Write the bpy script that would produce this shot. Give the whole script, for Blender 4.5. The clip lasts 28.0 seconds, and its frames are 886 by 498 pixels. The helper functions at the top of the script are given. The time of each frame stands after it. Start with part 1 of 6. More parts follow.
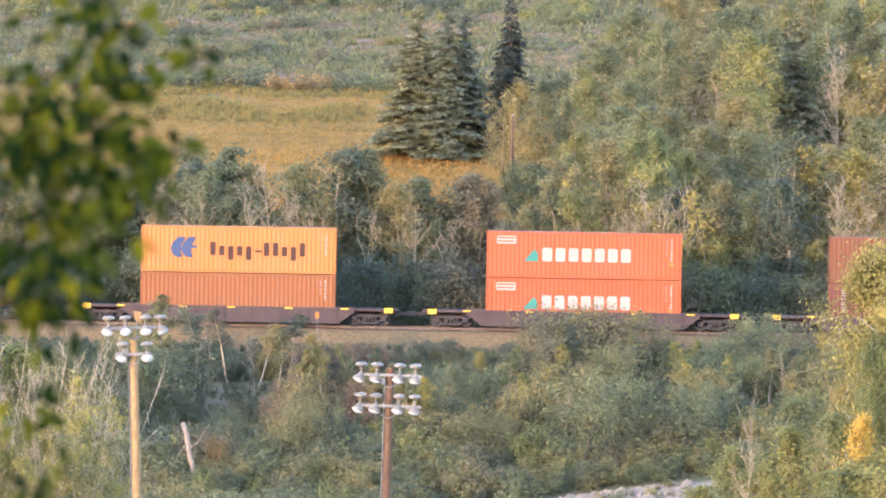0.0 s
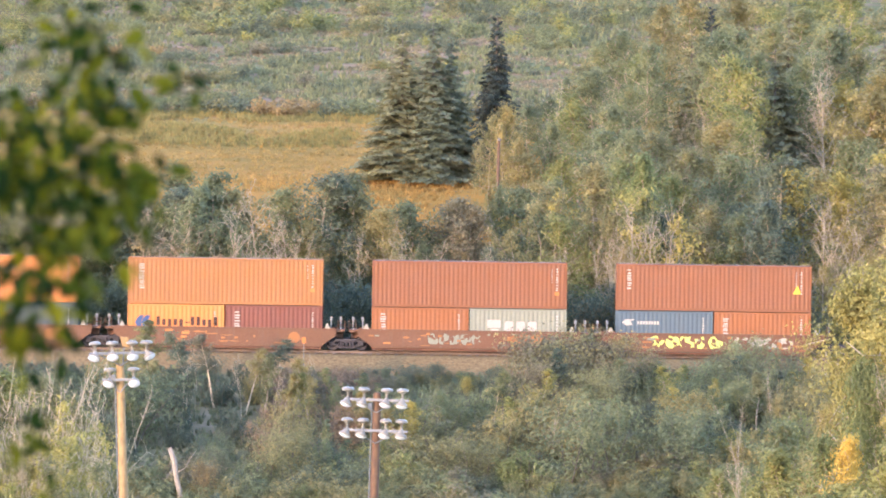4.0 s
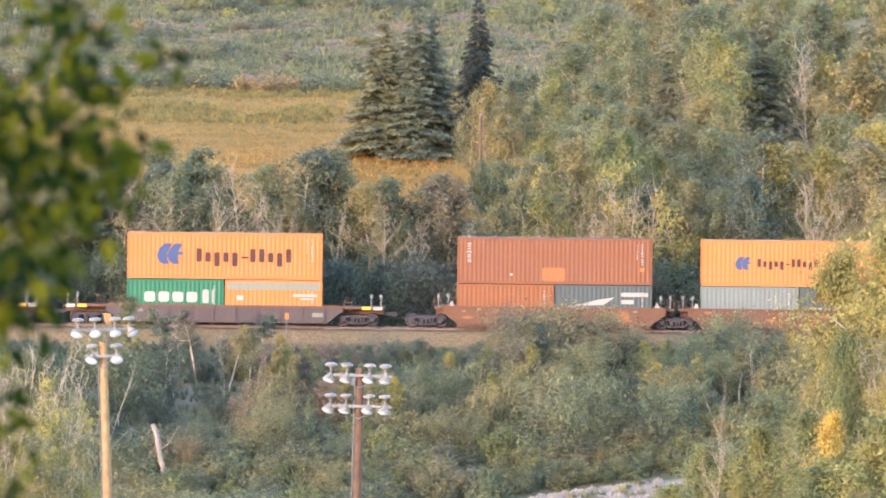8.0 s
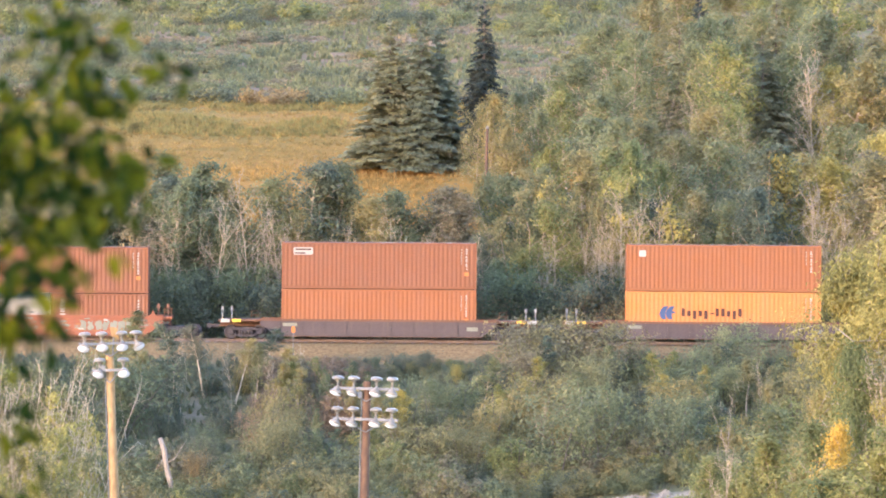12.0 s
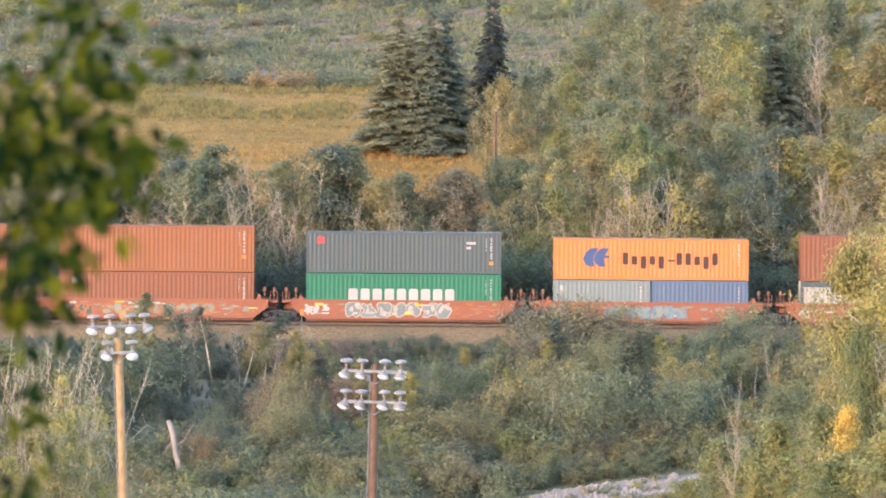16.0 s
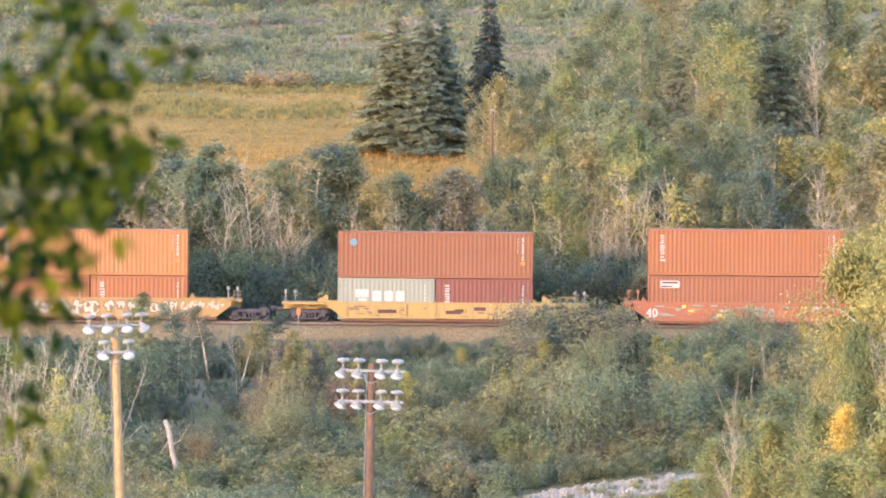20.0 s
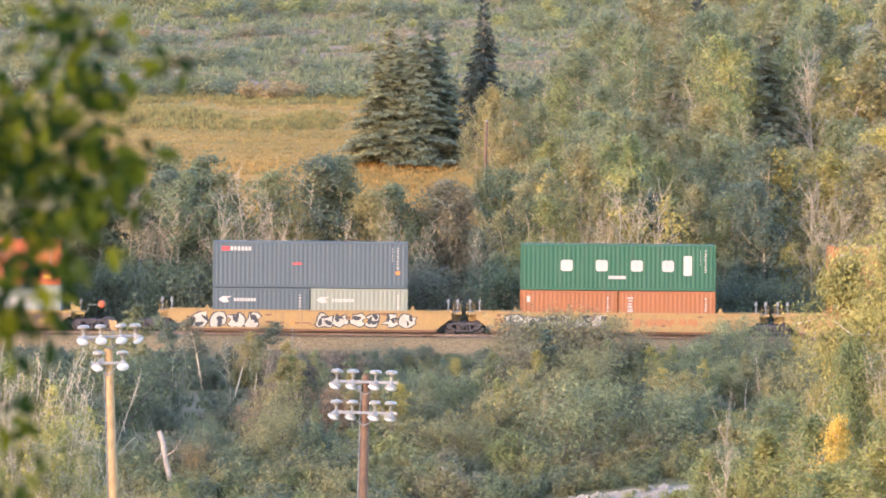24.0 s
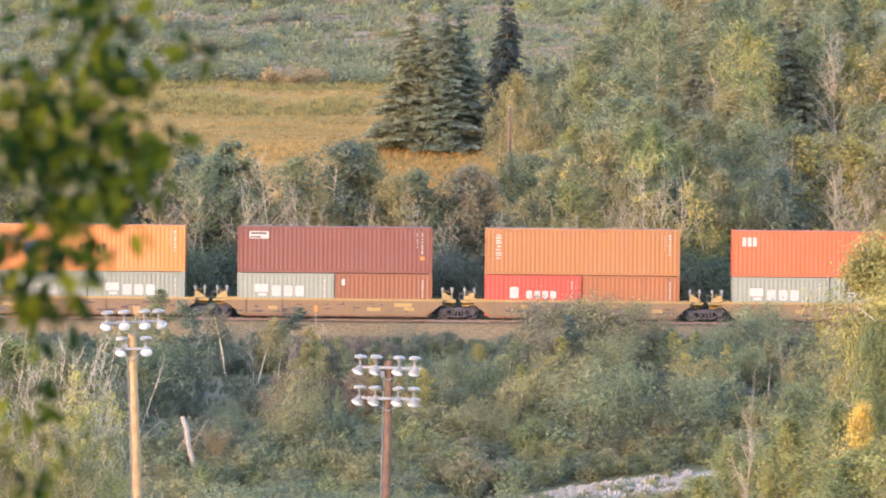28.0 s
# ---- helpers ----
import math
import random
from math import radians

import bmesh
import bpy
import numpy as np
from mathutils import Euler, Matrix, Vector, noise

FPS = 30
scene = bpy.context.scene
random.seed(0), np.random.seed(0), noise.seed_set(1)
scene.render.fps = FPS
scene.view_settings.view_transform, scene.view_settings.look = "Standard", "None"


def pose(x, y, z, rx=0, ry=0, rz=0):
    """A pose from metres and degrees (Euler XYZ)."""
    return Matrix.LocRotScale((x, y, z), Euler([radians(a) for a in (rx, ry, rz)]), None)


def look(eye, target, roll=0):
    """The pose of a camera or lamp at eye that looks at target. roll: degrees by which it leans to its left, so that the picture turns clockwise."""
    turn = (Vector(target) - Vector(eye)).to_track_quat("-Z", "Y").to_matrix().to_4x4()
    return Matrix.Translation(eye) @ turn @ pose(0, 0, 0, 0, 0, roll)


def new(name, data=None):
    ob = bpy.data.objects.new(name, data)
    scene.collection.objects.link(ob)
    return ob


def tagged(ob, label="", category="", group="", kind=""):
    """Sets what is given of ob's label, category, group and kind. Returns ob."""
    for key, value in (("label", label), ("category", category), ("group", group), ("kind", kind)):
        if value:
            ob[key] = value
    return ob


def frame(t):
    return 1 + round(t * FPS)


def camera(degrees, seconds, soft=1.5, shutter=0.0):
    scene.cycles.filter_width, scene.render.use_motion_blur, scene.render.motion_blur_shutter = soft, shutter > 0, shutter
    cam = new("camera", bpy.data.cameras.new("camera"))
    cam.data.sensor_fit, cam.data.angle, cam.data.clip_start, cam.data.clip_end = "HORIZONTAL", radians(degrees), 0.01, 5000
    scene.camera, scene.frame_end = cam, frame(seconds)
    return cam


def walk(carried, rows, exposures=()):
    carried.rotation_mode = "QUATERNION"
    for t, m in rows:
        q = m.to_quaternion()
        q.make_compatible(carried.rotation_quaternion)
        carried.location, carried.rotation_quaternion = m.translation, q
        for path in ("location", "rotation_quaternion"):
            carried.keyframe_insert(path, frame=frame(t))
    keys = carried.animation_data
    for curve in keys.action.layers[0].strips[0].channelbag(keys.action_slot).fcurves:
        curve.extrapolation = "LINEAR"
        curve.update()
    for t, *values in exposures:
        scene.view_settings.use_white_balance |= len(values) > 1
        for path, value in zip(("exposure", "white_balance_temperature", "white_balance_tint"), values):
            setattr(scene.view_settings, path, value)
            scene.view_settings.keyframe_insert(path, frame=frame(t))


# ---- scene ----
# ---- camera ----
cam = camera(8.0, 28.0, soft=1.85)
EYE = (0.0, -397.4, 14.0)
# seconds, milliradians of turn to the right and of tilt, degrees of roll
PATH = [
    (0, -4.878, -22.900, 0.98), (0.5, -4.466, -21.705, 0.93), (1, -4.630, -22.269, 0.95),
    (1.5, -4.620, -21.457, 0.91), (2, -3.452, -21.605, 0.86), (2.5, -2.519, -19.912, 0.82),
    (3, -2.206, -18.546, 0.87), (3.5, -2.861, -18.612, 0.82), (5.5, -2.437, -20.390, 0.79),
    (6, -1.558, -20.200, 0.73), (6.5, -1.950, -20.629, 0.76), (7, -2.362, -20.436, 0.75),
    (7.5, -1.245, -21.489, 0.74), (8, -0.003, -22.843, 0.63), (8.5, -0.888, -22.857, 0.53),
    (9, -1.229, -22.211, 0.50), (9.5, -1.031, -22.207, 0.48), (10, -1.487, -21.303, 0.46),
    (10.5, -1.686, -19.456, 0.46), (11, -1.364, -19.738, 0.45), (11.5, -1.219, -20.369, 0.44),
    (13.5, -0.364, -21.875, 0.41), (14, -0.671, -22.426, 0.44), (14.5, -1.214, -22.705, 0.45),
    (15, -1.560, -23.237, 0.41), (15.5, -1.475, -22.844, 0.45), (16, -2.351, -23.557, 0.45),
    (16.5, -3.228, -23.953, 0.48), (17, -2.794, -23.667, 0.49), (17.5, -2.316, -23.419, 0.43),
    (18, -1.991, -23.296, 0.47), (18.5, -1.755, -23.457, 0.48), (19, -2.102, -23.433, 0.47),
    (19.5, -2.449, -23.572, 0.46), (20, -1.840, -23.620, 0.48), (20.5, -0.924, -23.620, 0.43),
    (21, -0.541, -23.207, 0.43), (21.5, 0.121, -21.949, 0.44), (23.5, -1.162, -22.720, 0.49),
    (24, -0.898, -21.874, 0.50), (24.5, -0.574, -21.936, 0.52), (25, -0.543, -21.235, 0.47),
    (25.5, -1.438, -22.585, 0.49), (26, -1.882, -22.900, 0.50), (26.5, -2.118, -22.720, 0.54),
    (27, -2.579, -22.693, 0.48), (27.5, -3.474, -23.728, 0.54), (28, -4.575, -24.146, 0.52),
]


def aim(t, turn, tilt, roll):
    return (t, look(EYE, (EYE[0] + 0.4 * turn, EYE[1] + 400.0, EYE[2] + 0.4 * tilt), roll))


# the clip's camera lets its exposure drift a little
STOPS = [(0.0, -0.02), (1.0, -0.02), (2.0, 0.03), (3.5, 0.10), (6.0, 0.0), (8.0, 0.0), (11.0, 0.03), (14.0, 0.08), (16.0, -0.14), (18.0, -0.05), (20.0, 0.08), (21.5, 0.13), (24.0, 0.03), (25.0, 0.07), (28.0, -0.02)]
walk(cam, [aim(*row) for row in PATH], [(t, 3.85 + e, 6320, 38) for t, e in STOPS])
cam.data.dof.use_dof = True
cam.data.dof.focus_distance, cam.data.dof.aperture_fstop = 397.0, 9.5


# ---- light ----
SUN_ELEVATION, SUN_TURN = 6.5, 224.0
world = bpy.data.worlds.new("world")
scene.world = world
world.use_nodes = True
wn = world.node_tree
sky = wn.nodes.new("ShaderNodeTexSky")
sky.sky_type = "NISHITA"
sky.sun_disc = False
sky.sun_elevation, sky.sun_rotation = radians(SUN_ELEVATION), radians(SUN_TURN)
sky.air_density, sky.dust_density, sky.ozone_density = 1.0, 0.4, 2.0
wn.links.new(sky.outputs[0], wn.nodes["Background"].inputs[0])
wn.nodes["Background"].inputs[1].default_value = 0.15
sun_data = bpy.data.lights.new("sun", "SUN")
sun_data.energy, sun_data.angle, sun_data.color = 0.435, radians(0.8), (1.0, 0.79, 0.53)
sun = new("sun", sun_data)
ce, az = math.cos(radians(SUN_ELEVATION)), radians(SUN_TURN)
TO_SUN = Vector((math.sin(az) * ce, math.cos(az) * ce, math.sin(radians(SUN_ELEVATION))))
sun.matrix_world = look(TO_SUN * 300, (0, 0, 0))


# ---- materials ----
def node_mat(name):
    m = bpy.data.materials.new(name)
    m.use_nodes = True
    return m, m.node_tree, m.node_tree.nodes["Principled BSDF"]


def add(nt, kind, **sets):
    n = nt.nodes.new(kind)
    for k, v in sets.items():
        n.inputs[k].default_value = v
    return n


def noise_at(nt, scale, detail=4.0, stretch=(1, 1, 1), space="Object"):
    co = nt.nodes.new("ShaderNodeTexCoord")
    mp = add(nt, "ShaderNodeMapping", Scale=stretch)
    n = add(nt, "ShaderNodeTexNoise", Scale=scale, Detail=detail)
    nt.links.new(co.outputs[space], mp.inputs[0])
    nt.links.new(mp.outputs[0], n.inputs["Vector"])
    return n


def ramp(nt, src, stops):
    r = nt.nodes.new("ShaderNodeValToRGB")
    el = r.color_ramp.elements
    while len(el) < len(stops):
        el.new(0.5)
    for e, (p, c) in zip(el, stops):
        e.position = p
        e.color = (*c, 1) if len(c) == 3 else c
    nt.links.new(src, r.inputs[0])
    return r


def blend(nt, fac, a, b, mode="MIX"):
    mx = nt.nodes.new("ShaderNodeMix")
    mx.data_type, mx.blend_type = "RGBA", mode
    for sock, v in ((mx.inputs[0], fac), (mx.inputs[6], a), (mx.inputs[7], b)):
        if isinstance(v, (int, float)):
            sock.default_value = v
        elif isinstance(v, tuple):
            sock.default_value = (*v, 1)
        else:
            nt.links.new(v, sock)
    return mx.outputs[2]


def bump(nt, bsdf, src, strength, distance):
    b = add(nt, "ShaderNodeBump", Strength=strength, Distance=distance)
    nt.links.new(src, b.inputs["Height"])
    nt.links.new(b.outputs[0], bsdf.inputs["Normal"])


def paint(name, rgb, rough=0.55, dirt=0.35, dirt_rgb=(0.10, 0.07, 0.05), fade=0.15, metal=0.0):
    """Weathered paint: faded patches, run-down streaks and grime."""
    m, nt, p = node_mat(name)
    big = noise_at(nt, 0.7, 5)
    streak = noise_at(nt, 2.2, 4, (2.5, 2.5, 0.22))
    fine = noise_at(nt, 14, 5)
    faded = tuple(min(1.0, 0.55 * c + 0.45 * (sum(rgb) / 3) * 1.1 + 0.02) for c in rgb)
    r1 = ramp(nt, big.outputs[0], [(0.35, (0, 0, 0)), (0.75, (1, 1, 1))])
    c1 = blend(nt, r1.outputs[0], rgb, tuple(a * (1 - fade) + b * fade for a, b in zip(rgb, faded)))
    r2 = ramp(nt, streak.outputs[0], [(0.52, (0, 0, 0)), (0.85, (dirt, dirt, dirt))])
    c2 = blend(nt, r2.outputs[0], c1, dirt_rgb)
    r3 = ramp(nt, fine.outputs[0], [(0.3, (0.86, 0.86, 0.86)), (0.7, (1.08, 1.08, 1.08))])
    c3 = blend(nt, 1.0, c2, r3.outputs[0], "MULTIPLY")
    info = nt.nodes.new("ShaderNodeObjectInfo")
    r4 = ramp(nt, info.outputs["Random"], [(0.0, (0.94, 0.94, 0.94)), (1.0, (1.05, 1.04, 1.03))])
    nt.links.new(blend(nt, 1.0, c3, r4.outputs[0], "MULTIPLY"), p.inputs["Base Color"])
    p.inputs["Roughness"].default_value, p.inputs["Metallic"].default_value = rough, metal
    p.inputs["Specular IOR Level"].default_value = 0.22
    bump(nt, p, fine.outputs[0], 0.15, 0.01)
    return m


def foliage(name, dark, mid, light, through_part=0.42, gloss=0.2, spread=0.85):
    """Leaves: each leaf, each clump and each plant a little different."""
    dark, light = (tuple(m + (c - m) * spread for c, m in zip(end, mid)) for end in (dark, light))
    m, nt, p = node_mat(name)
    geo = nt.nodes.new("ShaderNodeNewGeometry")
    info = nt.nodes.new("ShaderNodeObjectInfo")
    r = ramp(nt, geo.outputs["Random Per Island"], [(0.0, dark), (0.45, mid), (1.0, light)])
    clump = noise_at(nt, 0.9, 3)
    r2 = ramp(nt, clump.outputs[0], [(0.3, (0.62, 0.70, 0.72)), (0.7, (1.25, 1.18, 1.0))])
    c = blend(nt, 1.0, r.outputs[0], r2.outputs[0], "MULTIPLY")
    r3 = ramp(nt, info.outputs["Random"], [(0.0, (0.76, 0.86, 0.92)), (0.5, (1.0, 1.0, 1.0)), (1.0, (1.22, 1.14, 1.0))])
    c = blend(nt, 1.0, c, r3.outputs[0], "MULTIPLY")
    nt.links.new(c, p.inputs["Base Color"])
    p.inputs["Roughness"].default_value = 0.75
    p.inputs["Specular IOR Level"].default_value = gloss
    tl = nt.nodes.new("ShaderNodeBsdfTranslucent")
    nt.links.new(c, tl.inputs[0])
    mx = nt.nodes.new("ShaderNodeMixShader")
    mx.inputs[0].default_value = through_part
    nt.links.new(p.outputs[0], mx.inputs[1])
    nt.links.new(tl.outputs[0], mx.inputs[2])
    nt.links.new(mx.outputs[0], nt.nodes["Material Output"].inputs[0])
    return m


def bark(name, a, b, scale=6):
    m, nt, p = node_mat(name)
    n = noise_at(nt, scale, 6, (1, 1, 0.35))
    r = ramp(nt, n.outputs[0], [(0.3, a), (0.7, b)])
    nt.links.new(r.outputs[0], p.inputs["Base Color"])
    p.inputs["Roughness"].default_value = 0.85
    bump(nt, p, n.outputs[0], 0.4, 0.03)
    return m


LEAF = {
    "green": foliage("leaf_green", (0.101, 0.121, 0.070), (0.150, 0.165, 0.086), (0.206, 0.206, 0.105)),
    "olive": foliage("leaf_olive", (0.139, 0.126, 0.061), (0.201, 0.177, 0.082), (0.268, 0.228, 0.105)),
    "yellow": foliage("leaf_yellow", (0.180, 0.160, 0.052), (0.270, 0.232, 0.073), (0.355, 0.298, 0.096)),
    "lime": foliage("leaf_lime", (0.118, 0.133, 0.047), (0.200, 0.202, 0.074), (0.270, 0.248, 0.098)),
    "russet": foliage("leaf_russet", (0.160, 0.109, 0.071), (0.221, 0.151, 0.100), (0.283, 0.197, 0.131)),
    "gold": foliage("leaf_gold", (0.32, 0.21, 0.04), (0.46, 0.30, 0.06), (0.56, 0.39, 0.10)),
    "grey": foliage("leaf_grey", (0.124, 0.111, 0.071), (0.175, 0.151, 0.096), (0.227, 0.192, 0.120)),
    # deep green plants; on the railway bank it also carries shade as colour
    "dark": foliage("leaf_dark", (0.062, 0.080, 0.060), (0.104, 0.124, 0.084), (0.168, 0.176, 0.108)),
    "needle": foliage("spruce_needle", (0.108, 0.120, 0.080), (0.172, 0.182, 0.112), (0.220, 0.222, 0.134), 0.25),
    # spruce needle darkened: the shade on these trees is put into their colour
    "deep": foliage("shaded_spruce_needle", (0.022, 0.032, 0.032), (0.035, 0.05, 0.047), (0.055, 0.07, 0.06), 0.15),
    "straw": foliage("straw_leaf", (0.18, 0.125, 0.06), (0.245, 0.165, 0.078), (0.30, 0.21, 0.10), 0.4),
    # near-black and sunlit yellow leaves: shade and sun are put into the colour
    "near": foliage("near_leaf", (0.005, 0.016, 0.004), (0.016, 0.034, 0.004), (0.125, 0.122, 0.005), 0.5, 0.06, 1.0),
}
BARK_PALE = bark("pale_bark", (0.22, 0.168, 0.105), (0.40, 0.312, 0.20))
BARK_GREY = bark("grey_bark", (0.20, 0.165, 0.12), (0.38, 0.32, 0.24))
BARK_DEAD = bark("dead_wood", (0.13, 0.10, 0.07), (0.30, 0.24, 0.17), 5)
BARK_BIRCH = bark("birch_bark", (0.25, 0.195, 0.12), (0.45, 0.355, 0.225))
BARK_DARK = bark("dark_bark", (0.06, 0.05, 0.04), (0.14, 0.11, 0.08))
POLE_TAN = bark("tan_pole_wood", (0.18, 0.104, 0.036), (0.285, 0.17, 0.062), 9)
POLE_RED = bark("red_pole_wood", (0.062, 0.030, 0.012), (0.112, 0.054, 0.021), 9)
RUST = paint("rusty_steel", (0.15, 0.07, 0.04), 0.8, 0.5, (0.05, 0.035, 0.03))
IRON = paint("dark_iron", (0.042, 0.036, 0.035), 0.8, 0.5, (0.08, 0.055, 0.038))
RAIL = paint("rail_steel", (0.16, 0.11, 0.08), 0.45, 0.4, (0.10, 0.05, 0.03), metal=0.4)
TIE = bark("sleeper_wood", (0.05, 0.04, 0.035), (0.13, 0.10, 0.08), 5)
LAMP_WHITE = paint("lamp_enamel", (0.18, 0.165, 0.13), 0.35, 0.2, (0.4, 0.36, 0.3))
GALV = paint("galvanised_steel", (0.15, 0.148, 0.14), 0.5, 0.3, metal=0.3)


def glass_mat():
    m, nt, p = node_mat("lamp_glass")
    p.inputs["Base Color"].default_value = (0.85, 0.87, 0.9, 1)
    p.inputs["Roughness"].default_value = 0.12
    p.inputs["Transmission Weight"].default_value = 0.5
    return m


LAMP_GLASS = glass_mat()
PAINT = {k: paint("paint_" + k, c, 0.55, d) for k, c, d in (
    ("orange", (0.362, 0.126, 0.027), 0.3), ("amber", (0.372, 0.134, 0.028), 0.28), ("brown", (0.1534, 0.056, 0.0215), 0.3),
    ("rust", (0.1928, 0.0678, 0.0207), 0.3), ("maroon", (0.1213, 0.0399, 0.0238), 0.3), ("red", (0.2949, 0.0435, 0.0219), 0.22),
    ("vermilion", (0.324, 0.0706, 0.0205), 0.22), ("tan", (0.2286, 0.0916, 0.0254), 0.3), ("pale", (0.1551, 0.1597, 0.1135), 0.3),
    ("green", (0.00912, 0.106, 0.0494), 0.25), ("deep_green", (0.0114, 0.0646, 0.0304), 0.25), ("slate", (0.0493, 0.0636, 0.0558), 0.25),
    ("navy", (0.0458, 0.0615, 0.063), 0.25), ("steel_blue", (0.0549, 0.0821, 0.0935), 0.3), ("grey_blue", (0.1203, 0.1421, 0.1209), 0.35),
    ("blue", (0.0594, 0.0893, 0.1196), 0.3), ("white", (0.262, 0.235, 0.175), 0.45), ("mark_white", (0.285, 0.262, 0.215), 0.2),
    ("mark_blue", (0.0331, 0.0592, 0.1232), 0.1), ("mark_brown", (0.050, 0.019, 0.012), 0.1), ("mark_yellow", (0.595, 0.34, 0.0255), 0.2),
    ("mark_teal", (0.017, 0.17, 0.136), 0.15), ("mark_red", (0.51, 0.0425, 0.034), 0.15), ("mark_black", (0.0255, 0.0255, 0.0255), 0.1),
    ("mark_lime", (0.408, 0.425, 0.085), 0.2), ("mark_cyan", (0.075, 0.15, 0.175), 0.2),
    ("car_umber", (0.057, 0.038, 0.0342), 0.55), ("car_grey", (0.0646, 0.0471, 0.041), 0.5), ("car_rust", (0.1083, 0.0481, 0.0219), 0.5),
    ("car_red", (0.205, 0.066, 0.027), 0.6), ("car_yellow", (0.2375, 0.150, 0.0425), 0.6), ("car_ochre", (0.205, 0.122, 0.038), 0.65),
    ("car_brown", (0.138, 0.082, 0.036), 0.55))}


# ---- mesh helpers ----
def thing(name, label, category, m=None, group="", kind=""):
    ob = new(name)
    ob.empty_display_size = 0.3
    if m is not None:
        ob.matrix_world = m
    return tagged(ob, label, category, group, kind)


def mesh_of(name, verts, faces, smooth=False):
    me = bpy.data.meshes.new(name)
    me.from_pydata([tuple(v) for v in verts], [], [tuple(f) for f in faces])
    if smooth:
        me.polygons.foreach_set("use_smooth", [True] * len(me.polygons))
    me.update()
    return me


def hang(name, me, mat, parent, at=None, label=""):
    """A mesh as a part of its thing, with a paint of its own."""
    if not me.materials:
        me.materials.append(mat)
    ob = new(name, me)
    if me.materials[0] != mat:
        ob.material_slots[0].link = "OBJECT"
        ob.material_slots[0].material = mat
    ob.parent = parent
    if at is not None:
        ob.matrix_basis = at
    if label:
        ob["label"] = label
    return ob


class Shape:
    """Collects vertices and faces of one part."""

    def __init__(self):
        self.v, self.f = [], []

    def put(self, verts, faces):
        k = len(self.v)
        self.v += [tuple(p) for p in verts]
        self.f += [tuple(i + k for i in f) for f in faces]
        return self

    def box(self, x0, x1, y0, y1, z0, z1, cut=0.0):
        """A box, with its edges along x and z cut off by that much."""
        if cut <= 0:
            v = [(x, y, z) for x in (x0, x1) for y in (y0, y1) for z in (z0, z1)]
            return self.put(v, [(0, 1, 3, 2), (4, 6, 7, 5), (0, 4, 5, 1), (2, 3, 7, 6), (0, 2, 6, 4), (1, 5, 7, 3)])
        ring = [(x0 + cut, z0), (x1 - cut, z0), (x1, z0 + cut), (x1, z1 - cut), (x1 - cut, z1), (x0 + cut, z1), (x0, z1 - cut), (x0, z0 + cut)]
        return self.slab(ring, y0, y1)

    def slab(self, ring, y0, y1):
        """A polygon in x and z, counter-clockwise seen from -y, between two depths."""
        n = len(ring)
        v = [(x, y0, z) for x, z in ring] + [(x, y1, z) for x, z in ring]
        f = [tuple(range(n)), tuple(range(2 * n - 1, n - 1, -1))]
        f += [(i, i + n, (i + 1) % n + n, (i + 1) % n) for i in range(n)]
        return self.put(v, f)

    def tube(self, pts, radii, sides=6, cap=True):
        pts = [Vector(p) for p in pts]
        rings = []
        for i, p in enumerate(pts):
            d = (pts[min(i + 1, len(pts) - 1)] - pts[max(i - 1, 0)]).normalized()
            a = d.orthogonal().normalized()
            b = d.cross(a)
            rings.append([p + radii[i] * (math.cos(2 * math.pi * k / sides) * a + math.sin(2 * math.pi * k / sides) * b) for k in range(sides)])
        v = [q for r in rings for q in r]
        f = []
        for i in range(len(pts) - 1):
            for k in range(sides):
                j = (k + 1) % sides
                f.append((i * sides + k, i * sides + j, (i + 1) * sides + j, (i + 1) * sides + k))
        if cap:
            f.append(tuple(range(sides - 1, -1, -1)))
            f.append(tuple(range((len(pts) - 1) * sides, len(pts) * sides)))
        return self.put(v, f)

    def lathe(self, profile, sides=14, axis=None):
        """A profile of (radius, height) turned about z, or moved by a pose."""
        m = axis or Matrix()
        v, f = [], []
        for r, z in profile:
            for k in range(sides):
                a = 2 * math.pi * k / sides
                v.append(m @ Vector((r * math.cos(a), r * math.sin(a), z)))
        for i in range(len(profile) - 1):
            for k in range(sides):
                j = (k + 1) % sides
                f.append((i * sides + k, i * sides + j, (i + 1) * sides + j, (i + 1) * sides + k))
        return self.put(v, f)

    def mesh(self, name, smooth=False):
        return mesh_of(name, self.v, self.f, smooth)


MESHES = {}


def kept(key, make):
    if key not in MESHES:
        MESHES[key] = make()
    return MESHES[key]


# ---- ground ----
PROFILE_Y = (-700, -420, -392, -335, -300, -95, -64, -52, -44, -10, -6.0, -4.2, -2.6, 2.6, 4.2, 8, 30, 70, 130, 230, 500, 760, 6000)
PROFILE_Z = (13.5, 12.6, 12.2, -6.5, -8.4, -8.4, -9.1, -9.0, -7.3, -1.9, -1.25, -0.9, -0.2, -0.2, -0.9, -0.8, 1.6, 8.8, 14.7, 24.3, 54.0, 76.0, 80.0)


def ground_z(x, y):
    z = float(np.interp(y, PROFILE_Y, PROFILE_Z))
    calm = min(1.0, max(0.0, (abs(y) - 7) / 20)) * (0.0 if y < -330 else 1.0)
    wave = noise.noise(Vector((x * 0.035, y * 0.035, 3.0))) * 0.9 + noise.noise(Vector((x * 0.15, y * 0.15, 9.0))) * 0.25
    return z + calm * wave


